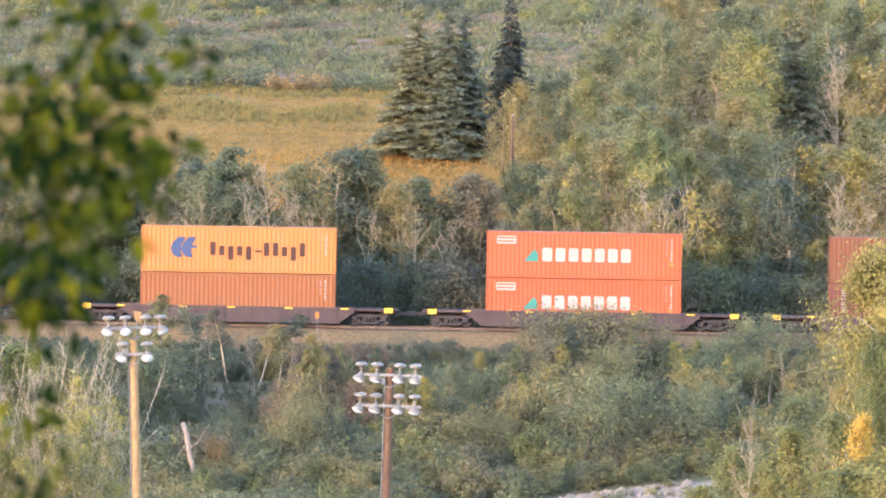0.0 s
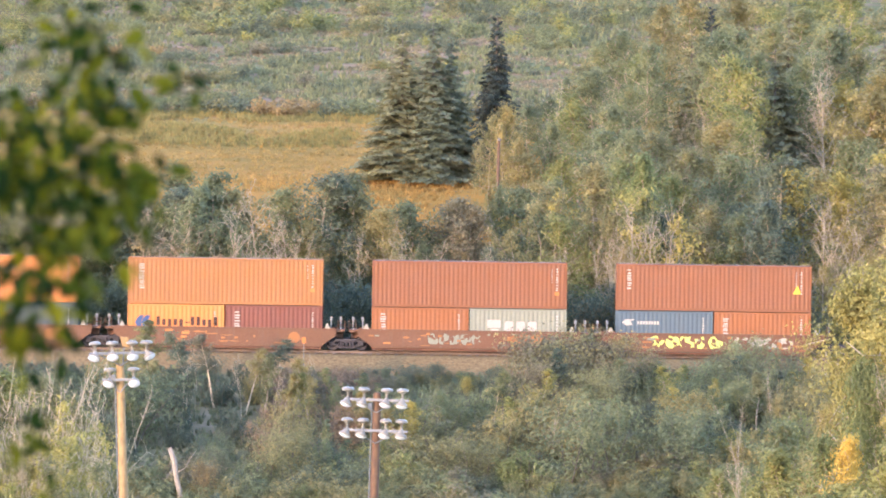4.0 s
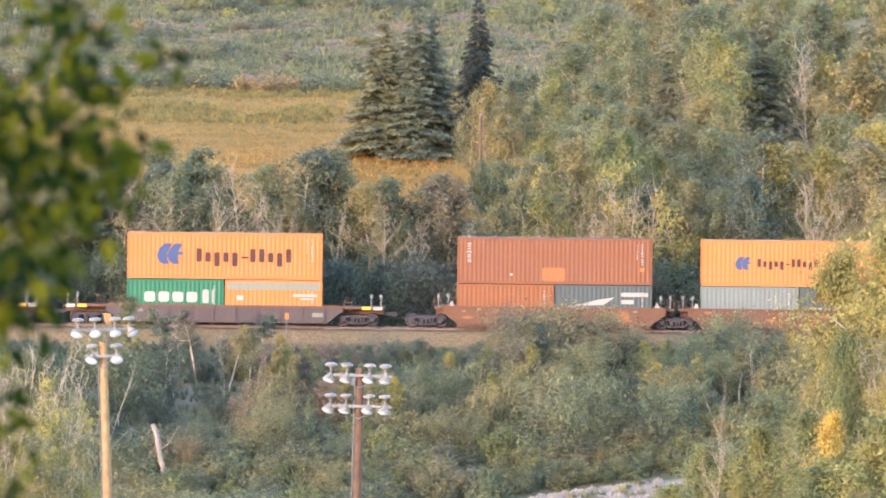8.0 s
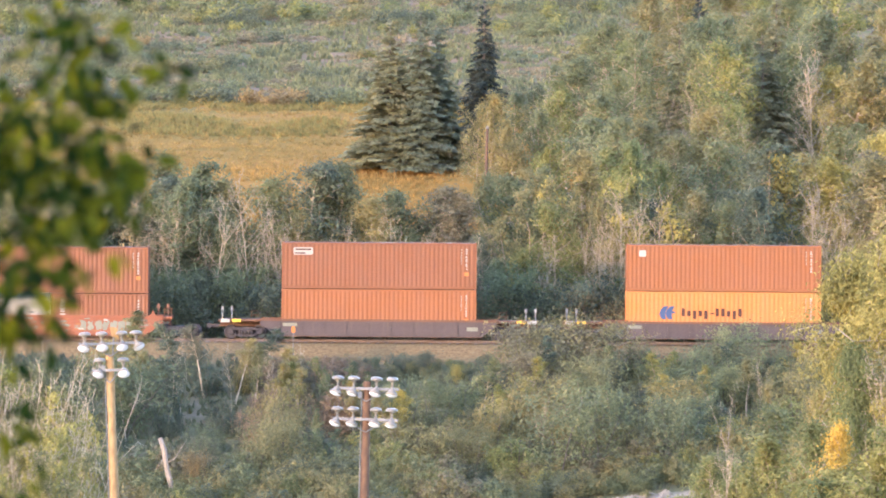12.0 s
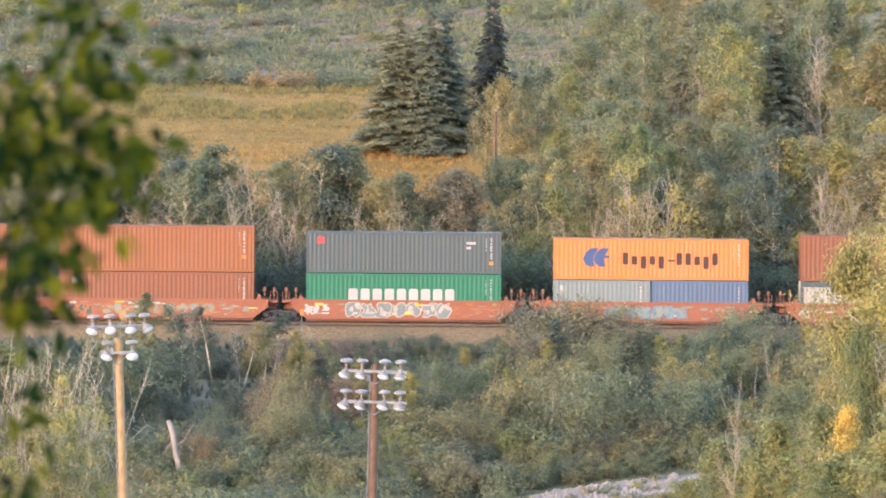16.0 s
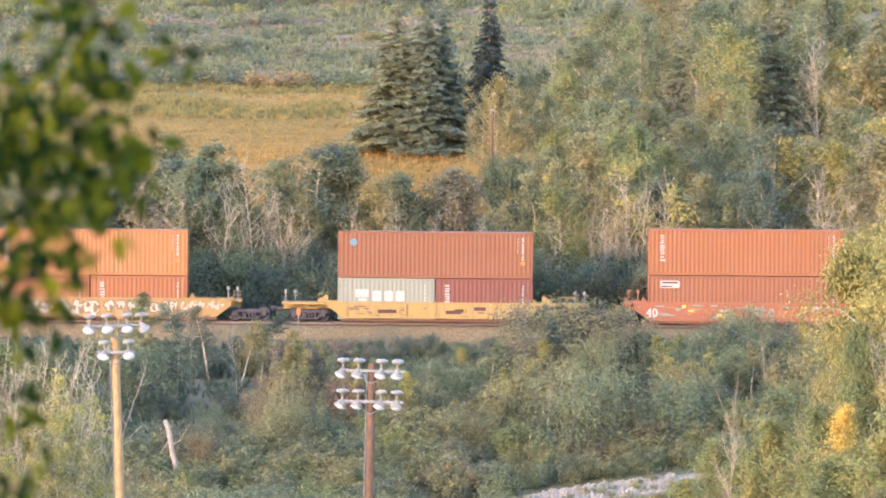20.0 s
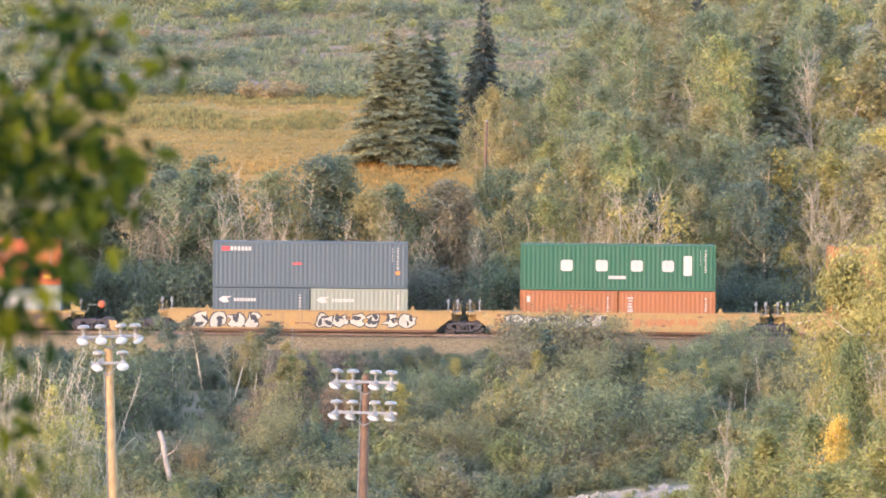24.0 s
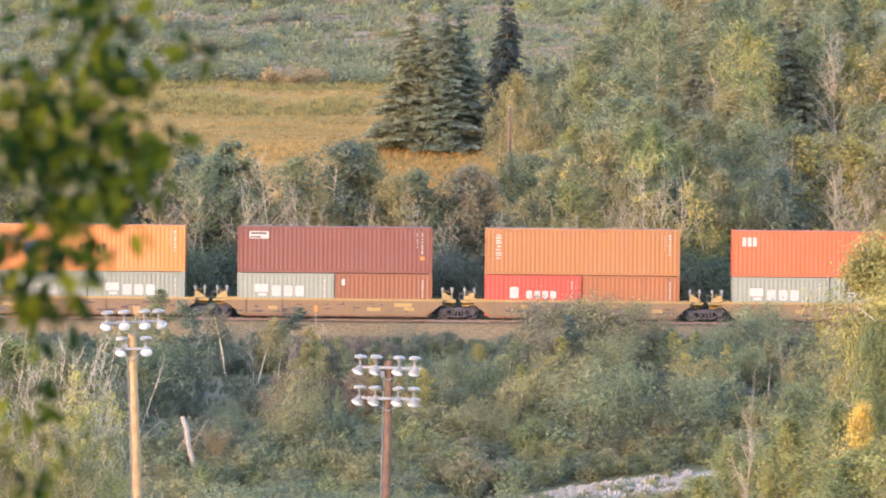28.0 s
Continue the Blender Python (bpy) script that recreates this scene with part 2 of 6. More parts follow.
def ground_material():
    """Earth, dry grass, weedy slope, ballast and gravel, by where they lie on the hill."""
    m, nt, p = node_mat("ground")
    geo = nt.nodes.new("ShaderNodeNewGeometry")
    sep = nt.nodes.new("ShaderNodeSeparateXYZ")
    nt.links.new(geo.outputs["Position"], sep.inputs[0])
    wob = noise_at(nt, 0.05, 5)
    ma = nt.nodes.new("ShaderNodeMath")
    ma.operation = "MULTIPLY_ADD"
    ma.inputs[1].default_value, ma.inputs[2].default_value = 16.0, -8.0
    nt.links.new(wob.outputs[0], ma.inputs[0])
    yy = nt.nodes.new("ShaderNodeMath")
    nt.links.new(sep.outputs["Y"], yy.inputs[0])
    nt.links.new(ma.outputs[0], yy.inputs[1])

    def band(src, lo, hi, soft):
        r1 = nt.nodes.new("ShaderNodeMapRange")
        r1.inputs["From Min"].default_value, r1.inputs["From Max"].default_value = lo - soft, lo + soft
        nt.links.new(src, r1.inputs[0])
        r2 = nt.nodes.new("ShaderNodeMapRange")
        r2.inputs["From Min"].default_value, r2.inputs["From Max"].default_value = hi + soft, hi - soft
        nt.links.new(src, r2.inputs[0])
        mul = nt.nodes.new("ShaderNodeMath")
        mul.operation = "MULTIPLY"
        nt.links.new(r1.outputs[0], mul.inputs[0])
        nt.links.new(r2.outputs[0], mul.inputs[1])
        return mul.outputs[0]

    patch = noise_at(nt, 0.22, 6)
    fine = noise_at(nt, 5.5, 8)
    weeds = ramp(nt, patch.outputs[0], [(0.3, (0.07, 0.088, 0.04)), (0.45, (0.13, 0.128, 0.055)), (0.56, (0.185, 0.13, 0.075)), (0.70, (0.24, 0.16, 0.10))])
    dry = noise_at(nt, 0.2, 6, (0.25, 1, 1))
    hay = ramp(nt, dry.outputs[0], [(0.28, (0.175, 0.118, 0.030)), (0.45, (0.262, 0.138, 0.032)), (0.6, (0.292, 0.148, 0.039)), (0.75, (0.255, 0.138, 0.042))])
    soil = ramp(nt, patch.outputs[0], [(0.3, (0.07, 0.08, 0.035)), (0.6, (0.16, 0.13, 0.07)), (0.75, (0.24, 0.18, 0.12))])
    stone = ramp(nt, fine.outputs[0], [(0.3, (0.145, 0.095, 0.042)), (0.7, (0.225, 0.148, 0.070))])
    pale = ramp(nt, fine.outputs[0], [(0.3, (0.21, 0.175, 0.125)), (0.7, (0.38, 0.315, 0.23))])
    lush = noise_at(nt, 0.16, 5, (0.4, 1, 1))
    r5 = ramp(nt, lush.outputs[0], [(0.36, (0, 0, 0)), (0.56, (0.85, 0.85, 0.85))])
    upper = blend(nt, band(yy.outputs[0], 112, 150, 20), (0.0, 0.0, 0.0), r5.outputs[0])
    field = blend(nt, upper, hay.outputs[0], (0.165, 0.140, 0.046))
    c = blend(nt, band(yy.outputs[0], 48, 132, 4), soil.outputs[0], field)
    c = blend(nt, band(yy.outputs[0], 132, 9000, 3), c, weeds.outputs[0])
    c = blend(nt, band(sep.outputs["Y"], -6.2, 5.0, 0.6), c, stone.outputs[0])
    slant = nt.nodes.new("ShaderNodeMath")
    slant.operation = "MULTIPLY_ADD"
    slant.inputs[1].default_value = -0.45
    nt.links.new(sep.outputs["X"], slant.inputs[0])
    nt.links.new(sep.outputs["Y"], slant.inputs[2])
    c = blend(nt, band(slant.outputs[0], -53.2, -50.2, 0.4), c, pale.outputs[0])
    tint = ramp(nt, fine.outputs[0], [(0.3, (0.88, 0.88, 0.88)), (0.7, (1.09, 1.08, 1.07))])
    nt.links.new(blend(nt, 1.0, c, tint.outputs[0], "MULTIPLY"), p.inputs["Base Color"])
    p.inputs["Roughness"].default_value = 1.0
    p.inputs["Specular IOR Level"].default_value = 0.03
    bump(nt, p, fine.outputs[0], 0.5, 0.06)
    return m


GROUND = ground_material()


def build_ground():
    def steps(marks):
        out = []
        for (a, n), (b, _) in zip(marks, marks[1:]):
            out += list(np.linspace(a, b, n, endpoint=False))
        return out + [marks[-1][0]]

    xs = steps([(-4000, 8), (-400, 10), (-70, 70), (70, 10), (400, 8), (4000, 0)])
    ys = steps([(-700, 4), (-420, 20), (-300, 16), (-60, 12), (-42, 20), (-10, 22), (10, 30), (130, 40), (260, 12), (760, 10), (4500, 0)])
    v = [(x, y, ground_z(x, y)) for y in ys for x in xs]
    w = len(xs)
    f = [(j * w + i, j * w + i + 1, (j + 1) * w + i + 1, (j + 1) * w + i) for j in range(len(ys) - 1) for i in range(w - 1)]
    me = mesh_of("ground", v, f, True)
    me.materials.append(GROUND)
    return tagged(new("ground", me), "hillside ground of dry grass, weeds, earth and track ballast", "ground", "", "structure")


build_ground()


# ---- plants ----
def leaves(rng, centres, size, stretch=1.5, droop=0.0, out=None):
    """Pointed leaf sprays at the given places, three corners each; out: the way each one faces, more or less."""
    n = len(centres)
    c = np.asarray(centres)
    if out is None:
        out = np.zeros((n, 3))
    face = out * 1.15 + rng.normal(size=(n, 3)) * 0.55 + (0, 0, 0.25)
    face /= np.linalg.norm(face, axis=1)[:, None]
    d = rng.normal(size=(n, 3))
    d[:, 2] -= droop
    d -= face * (d * face).sum(1)[:, None]
    d /= np.linalg.norm(d, axis=1)[:, None]
    e = np.cross(face, d)
    s = size * rng.uniform(0.6, 1.4, n)[:, None]
    v = np.stack([c - d * s * 0.5 * stretch + e * s * 0.3, c + d * s * 0.6 * stretch, c - d * s * 0.2 * stretch - e * s * 0.5], 1).reshape(-1, 3)
    return v, np.arange(3 * n).reshape(-1, 3)


def outward(points, middles):
    d = np.asarray(points) - np.asarray(middles)
    return d / (np.linalg.norm(d, axis=1)[:, None] + 1e-6)


def wand(rng, p, d, length, bends, wander, lift=0.0):
    pts = [np.array(p, float)]
    d = np.array(d, float)
    for _ in range(bends):
        d = d + rng.normal(size=3) * wander + np.array((0, 0, lift))
        d /= np.linalg.norm(d)
        pts.append(pts[-1] + d * length / bends)
    return pts


def broadleaf(seed, height, radius, first, limbs, count, size, stems=1, power=0.8):
    """A tapered trunk or several stems, limbs with side shoots, and leaves in uneven clumps on the shoots. Height 1 to scale."""
    rng = np.random.default_rng(seed)
    wood, tips, weight = Shape(), [], []
    for s in range(stems):
        lean = rng.normal(size=3) * (0.05 if stems == 1 else 0.32)
        lean[2] = 1
        top = height * rng.uniform(0.8, 1.0) if stems > 1 else height
        foot = np.array((0, 0, -0.3)) + (0 if stems == 1 else 1) * np.array((*rng.normal(size=2) * radius * 0.22, 0))
        trunk = wand(rng, foot, lean / np.linalg.norm(lean), top, 7, 0.07 if stems == 1 else 0.12, 0.03)
        r0 = height * (0.014 if stems == 1 else 0.009)
        wood.tube(trunk, [r0 * (1 - 0.86 * i / 7) for i in range(8)], 5 if stems == 1 else 4, False)
        for b in range(limbs):
            t = first + (1 - first) * (b + rng.random()) / limbs
            i = min(6, int(t * 7))
            p = trunk[i] + (trunk[i + 1] - trunk[i]) * (t * 7 - i)
            a = rng.uniform(0, 2 * math.pi)
            body = math.sin(math.pi * min(1, (t - first * 0.6) / (1 - first * 0.6)) ** power)
            reach = radius * (0.25 + 0.85 * body) * rng.uniform(0.55, 1.25)
            limb = wand(rng, p, (math.cos(a), math.sin(a), rng.uniform(0.15, 0.9)), reach, 4, 0.2, 0.08)
            if stems == 1 or b % 2:
                wood.tube(limb[::2], [r0 * 0.42 * (1 - 0.2 * j) * (1.1 - 0.5 * t) for j in (0, 2, 4)], 3, False)
            for j in (1, 2, 3, 4):
                for q in range(3):
                    shoot = wand(rng, limb[j], rng.normal(size=3) + (0, 0, 0.5), reach * rng.uniform(0.2, 0.5), 2, 0.3)
                    if q == 0 and stems == 1:
                        wood.tube(shoot[::2], [r0 * 0.16, r0 * 0.06], 3, False)
                    tips += [shoot[1], shoot[2]]
                    weight += [1.0, 1.0]
    tips = np.array(tips)
    w = rng.random(len(tips)) ** 1.2
    pick = rng.choice(len(tips), count, p=w / w.sum())
    spread = radius * 0.12
    c = tips[pick] + rng.normal(size=(count, 3)) * (spread, spread, spread * 0.75)
    heart = np.stack([tips[pick][:, 0] * 0.35, tips[pick][:, 1] * 0.35, tips[pick][:, 2] - radius * 0.12], 1)
    lv, lf = leaves(rng, c, size, 1.5, 0.0, outward(c, tips[pick]) * 0.55 + outward(c, heart) * 0.75)
    return wood.mesh("trunk", True), mesh_of("crown", lv, lf)


def scrub(seed, height, radius, stems, count, size, lean=0.22):
    """A thicket willow: many upright stems from one stool, each a ragged plume of leaves with a bare whip at its tip."""
    rng = np.random.default_rng(seed)
    wood, c, out = Shape(), [], []
    share = rng.uniform(0.5, 1.5, stems)
    share = (share / share.sum() * count).astype(int)
    for k in range(stems):
        a = rng.uniform(0, 2 * math.pi)
        off = rng.random() ** 0.6
        way = np.array((math.cos(a) * lean * off * 1.6, math.sin(a) * lean * off * 1.6, 1.0))
        foot = np.array((math.cos(a), math.sin(a), 0)) * radius * 0.45 * off + (0, 0, -0.3)
        tall = height * rng.uniform(0.55, 1.0) * (1.0 - 0.22 * off)
        line = np.array(wand(rng, foot, way / np.linalg.norm(way), tall, 6, 0.10, 0.02))
        wood.tube(line, [0.035 * (1 - 0.85 * i / 6) + 0.004 for i in range(7)], 3, False)
        n = share[k]
        knots = max(5, int(tall * 5))
        kt = np.sort(rng.uniform(0.12, 1.0, knots))
        at = np.stack([np.interp(kt * 6, range(7), line[:, i]) for i in range(3)], 1)
        girth = radius * rng.uniform(0.26, 0.44) * np.sin(np.pi * np.clip(kt, 0.05, 0.97) ** 0.8) ** 0.6 + 0.05
        hub = at + rng.normal(size=(knots, 3)) * (girth * 0.75)[:, None] * (1, 1, 0.5)
        for q in range(0, knots, 3):
            wood.tube([at[q], hub[q]], [0.011, 0.005], 3, False)
        pick = rng.choice(knots, n, p=girth / girth.sum())
        p = hub[pick] + rng.normal(size=(n, 3)) * (girth[pick] * 0.36)[:, None] * (1, 1, 1.15)
        c.append(p)
        out.append(outward(p, hub[pick]) * 0.45 + outward(p, at[pick]) * 0.5 + outward(p, np.stack([p[:, 0] * 0, p[:, 1] * 0, p[:, 2] - radius * 0.25], 1)) * 0.4)
    c, out = np.concatenate(c), np.concatenate(out)
    lv, lf = leaves(rng, c, size, 1.7, -0.3, out)
    return wood.mesh("trunk", True), mesh_of("crown", lv, lf)


def conifer(seed, height, radius, boughs, size):
    """A spruce: overlapping drooping boughs all the way down, each a flat fan of needle sprays, with dark gaps beneath."""
    rng = np.random.default_rng(seed)
    wood, v = Shape(), []
    wood.tube([(0, 0, -0.3), (0, 0, height * 0.5), (0, 0, height)], [height * 0.016, height * 0.009, 0.015], 6)
    bulge = rng.uniform(0.8, 1.15, 9)
    for k in range(boughs):
        t = 1 - math.sqrt((k + rng.random()) / boughs)
        t = min(0.985, t * 1.02)
        a = rng.uniform(0, 2 * math.pi)
        z = height * (0.045 + 0.955 * t)
        r = (radius * 1.05 * (1 - t) ** 1.0 * rng.uniform(0.55, 1.2) + 0.12) * float(np.interp(a / 6.2832 * 8, range(9), bulge))
        o = np.array((math.cos(a), math.sin(a), 0))
        side = np.array((-o[1], o[0], 0))
        lift = 0.9 if t > 0.82 else 0.22
        ends = [np.array((0, 0, z)) + o * r * q + np.array((0, 0, r * (lift * q - 0.62 * q * q + 0.24 * q ** 4))) for q in np.linspace(0, 1, 7)]
        wood.tube(ends[::3], [0.03, 0.016, 0.005], 3, False)
        for q in np.linspace(0.2, 1.0, max(5, int(r * 9))):
            i = min(5, int(q * 6))
            base = ends[i] + (ends[i + 1] - ends[i]) * (q * 6 - i)
            wide = r * 0.30 * math.sin(math.pi * (0.12 + 0.88 * q)) ** 0.7 + 0.04
            for w in (-1, 1):
                for _ in range(3):
                    d = o * rng.uniform(0.3, 1.2) + side * w * rng.uniform(0.15, 1.0) + np.array((0, 0, rng.uniform(-0.75, 0.2)))
                    d *= size * rng.uniform(0.6, 1.4) / np.linalg.norm(d)
                    p = base + side * w * wide * rng.random() - np.array((0, 0, rng.random() * 0.10))
                    n = np.cross(d, o * 0.5 + np.array((rng.normal() * 0.35, rng.normal() * 0.35, 0.9))) * 0.21
                    v += [p - n, p + d, p + n]
    return wood.mesh("trunk", True), mesh_of("crown", v, np.arange(len(v)).reshape(-1, 3))


def bare_tree(seed, height, radius, limbs, stems=1):
    """A leafless pale tree: slim trunk, rising limbs and a haze of twigs."""
    rng = np.random.default_rng(seed)
    wood, twig = Shape(), Shape()
    for s in range(stems):
        lean = np.array((*rng.normal(size=2) * (0.05 if stems == 1 else 0.19), 1.0))
        trunk = wand(rng, (0, 0, -0.3), lean / np.linalg.norm(lean), height * rng.uniform(0.85, 1), 8, 0.05, 0.04)
        r0 = height * (0.0047 if stems == 1 else 0.0036)
        wood.tube(trunk, [r0 * (1 - 0.85 * i / 8) for i in range(9)], 6)
        twig.tube(trunk, [r0 * 0.5 * (1 - 0.85 * i / 8) for i in range(9)], 3)
        for b in range(limbs):
            t = 0.34 + 0.64 * (b + rng.random()) / limbs
            i = min(7, int(t * 8))
            p = trunk[i] + (trunk[i + 1] - trunk[i]) * (t * 8 - i)
            a = rng.uniform(0, 6.3)
            reach = radius * (1.35 - t) * rng.uniform(0.6, 1.3)
            limb = wand(rng, p, (math.cos(a), math.sin(a), rng.uniform(0.5, 1.2)), reach, 4, 0.13, 0.14)
            twig.tube(limb, [r0 * 0.40 * (1.2 - t) * (1 - 0.2 * j) + 0.007 for j in range(5)], 3, False)
            for j in (1, 2, 3, 4):
                for _ in range(1 + (j > 2)):
                    sh = wand(rng, limb[j], rng.normal(size=3) * 0.8 + (0, 0, 0.9), reach * rng.uniform(0.25, 0.6), 2, 0.25)
                    twig.tube(sh, [0.010, 0.007, 0.004], 3, False)
    return wood.mesh("trunk", True), twig.mesh("branchwork", True)


FORMS = {
    "aspen": [broadleaf(11 + i, 10.0, 2.1, 0.20, 28, 6600, 0.122) for i in range(5)],
    "shrub": [scrub(31 + i, 4.0, 1.9, 13 + i, 6200, 0.088) for i in range(6)],
    "dome": [broadleaf(231 + i, 4.0, 2.1, 0.05, 8, 5200, 0.095, 7) for i in range(4)],
    "upright": [scrub(41 + i, 5.0, 1.15, 7, 4600, 0.09, 0.10) for i in range(4)],
    "poplar": [broadleaf(51 + i, 15.0, 3.6, 0.12, 40, 34000, 0.115) for i in range(3)],
    "spruce": [conifer(71 + i, 12.0, 3.0, 470, 0.25) for i in range(3)],
    "bare": [bare_tree(91 + i, 9.0, 2.3, 17 + i) for i in range(5)],
    "fan": [bare_tree(151 + i, 9.0, 1.7, 9, 4) for i in range(3)],
    "spindly": [broadleaf(111 + i, 6.0, 1.0, 0.30, 18, 2600, 0.10) for i in range(3)],
    "sapling": [broadleaf(171 + i, 6.0, 1.05, 0.52, 14, 2300, 0.085) for i in range(3)],
    "birch": [broadleaf(131 + i, 10.0, 1.7, 0.25, 12, 3000, 0.13, 3, 0.6) for i in range(3)],
}
NATURAL = {"aspen": 10.0, "sapling": 6.0, "dome": 4.0, "shrub": 4.0, "upright": 5.0, "poplar": 15.0, "spruce": 12.0, "bare": 9.0, "fan": 9.0, "spindly": 6.0, "birch": 10.0}
WORDS = {"green": "green", "olive": "olive green", "lime": "fresh yellow-green", "russet": "dry brown", "yellow": "yellow-green autumn", "gold": "golden autumn", "grey": "dull grey-brown", "dark": "deep green", "straw": "straw-coloured dry"}
plants_rng = random.Random(5)


def plant(form, x, y, height, leaf="green", wide=1.0, pick=None, where="on the hillside", lean=0):
    i = plants_rng.randrange(len(FORMS[form])) if pick is None else pick
    trunk, crown = FORMS[form][i % len(FORMS[form])]
    name, label, group = {
        "aspen": ("aspen_tree", WORDS.get(leaf, "") + " aspen with pale trunk " + where, "aspens on the slope"),
        "shrub": ("willow_bush", WORDS.get(leaf, "") + " willow bush " + where, "bushes along the railway"),
        "dome": ("willow_bush", WORDS.get(leaf, "") + " rounded willow bush " + where, "bushes along the railway"),
        "upright": ("alder_bush", WORDS.get(leaf, "") + " slim upright alder bush " + where, "bushes along the railway"),
        "poplar": ("poplar_tree", WORDS.get(leaf, "") + " tall poplar " + where, "poplars in the valley"),
        "spruce": ("spruce_tree", "dark blue-green spruce " + where, "spruces"),
        "bare": ("bare_tree", "leafless pale grey dead tree " + where, "dead trees"),
        "fan": ("bare_tree", "leafless birch with several pale stems " + where, "dead trees"),
        "birch": ("birch_tree", WORDS.get(leaf, "") + " thin-crowned birch with pale stems " + where, "birches"),
        "sapling": ("birch_sapling", "leaning birch sapling with a bare pale stem " + where, "saplings"),
        "spindly": ("birch_sapling", "slim birch sapling with " + WORDS.get(leaf, "") + " leaves " + where, "saplings"),
    }[form]
    k = height / NATURAL[form]
    root = thing(name, label, "bush" if form in ("shrub", "upright", "dome") else "tree", None, group)
    turn = plants_rng.uniform(0, 360)
    root.matrix_world = pose(x, y, ground_z(x, y), 0, lean, 0 if lean else turn)
    root.scale = (k * wide, k * wide, k)
    if form in ("bare", "fan"):
        wood = BARK_BIRCH if where == "on the valley floor" else BARK_PALE
        hang("trunk", trunk, wood, root)
        hang("branchwork", crown, wood, root)
    else:
        hang("trunk", trunk, BARK_BIRCH if form == "sapling" else BARK_DARK if form == "spruce" else BARK_PALE if form in ("aspen", "spindly", "birch") else BARK_DARK if form in ("shrub", "dome", "upright") else BARK_GREY, root)
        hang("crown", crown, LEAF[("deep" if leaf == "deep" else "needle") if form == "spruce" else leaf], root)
    return root


THICKET = {}


def brush(x, y, height, leaf, wide):
    """A bush of a thicket that is too far off to count."""
    THICKET.setdefault(leaf, []).append((plants_rng.randrange(6), x, y, height / 4.0, wide, plants_rng.uniform(0, 6.3)))


def build_thickets(form="shrub"):
    for leaf, spots in THICKET.items():
        parts, faces, n = [], [], 0
        for i, x, y, k, wide, turn in spots:
            me = FORMS[form][i][1]
            co = np.empty(len(me.vertices) * 3)
            me.vertices.foreach_get("co", co)
            co = co.reshape(-1, 3, 3)
            keep = co[:: 36] if k < 0.25 else co[:: 13] if y > 100 else co[:: 3]
            c = keep.mean(1, keepdims=True)
            keep = (c + (keep - c) * (4.4 if k < 0.25 else 2.8 if y > 100 else 1.5)).reshape(-1, 3) * (k * wide, k * wide, k)
            ca, sa = math.cos(turn), math.sin(turn)
            rot = np.stack([keep[:, 0] * ca - keep[:, 1] * sa + x, keep[:, 0] * sa + keep[:, 1] * ca + y, keep[:, 2] + ground_z(x, y)], 1)
            parts.append(rot)
            faces.append(np.arange(len(rot)).reshape(-1, 3) + n)
            n += len(rot)
        me = mesh_of("thicket", np.concatenate(parts).tolist(), np.concatenate(faces).tolist())
        me.materials.append(LEAF[leaf])
        tagged(new("thicket", me), WORDS[leaf] + " low thicket on the hill and valley floor", "thicket", "", "stuff")


def drift(x, y, choices):
    """A leaf colour that holds over a patch of ground and then changes."""
    v = noise.noise(Vector((x * 0.16, y * 0.16, 5.0))) * 0.75 + 0.5 + plants_rng.uniform(-0.22, 0.22)
    total = sum(w for _, w in choices)
    r = min(0.999, max(0.0, v)) * total
    for c, w in choices:
        r -= w
        if r <= 0:
            return c
    return choices[-1][0]


# dark means deep green bushes, and shadowed stretches of bank painted by leaf colour
BANK = ((-60, "dark green olive dark"), (-19, "dark dark green dark"), (-13.4, "green olive dark grey"), (-11.2, "russet grey russet olive"), (-8.8, "olive grey russet green"), (-5.5, "green olive olive dark"), (-3.2, "yellow olive olive green"),
        (0.5, "green olive yellow olive dark"), (3.6, "olive grey olive green"), (9.6, "green olive dark olive"), (14.0, "olive green olive yellow dark"))


def bank_leaf(x, y):
    """Which leaf colour stands where along the bank; dark also fills in for shadowed stretches."""
    if y < -28 and x > -6 and plants_rng.random() < 0.45:
        return plants_rng.choice(("lime", "olive", "green", "yellow"))
    x += plants_rng.uniform(-1.2, 1.2)
    return plants_rng.choice([w for x0, w in BANK if x >= x0][-1].split())


def line_leaf(x, y):
    """Which leaf colour grows where in the tree line behind the track."""
    if x < 3:
        return drift(x, y, [("grey", 1.8), ("olive", 2.6), ("green", 5.0), ("dark", 3.2)])
    x += plants_rng.uniform(-1, 1)
    words = "olive green lime olive dark" if x < 11 else "lime yellow olive green" if x < 15.2 else "dark dark green" if x < 21 else "olive grey yellow olive"
    return plants_rng.choice(words.split())


def mixed(choices):
    r = plants_rng.random() * sum(w for _, w in choices)
    for c, w in choices:
        r -= w
        if r <= 0:
            return c
    return choices[-1][0]


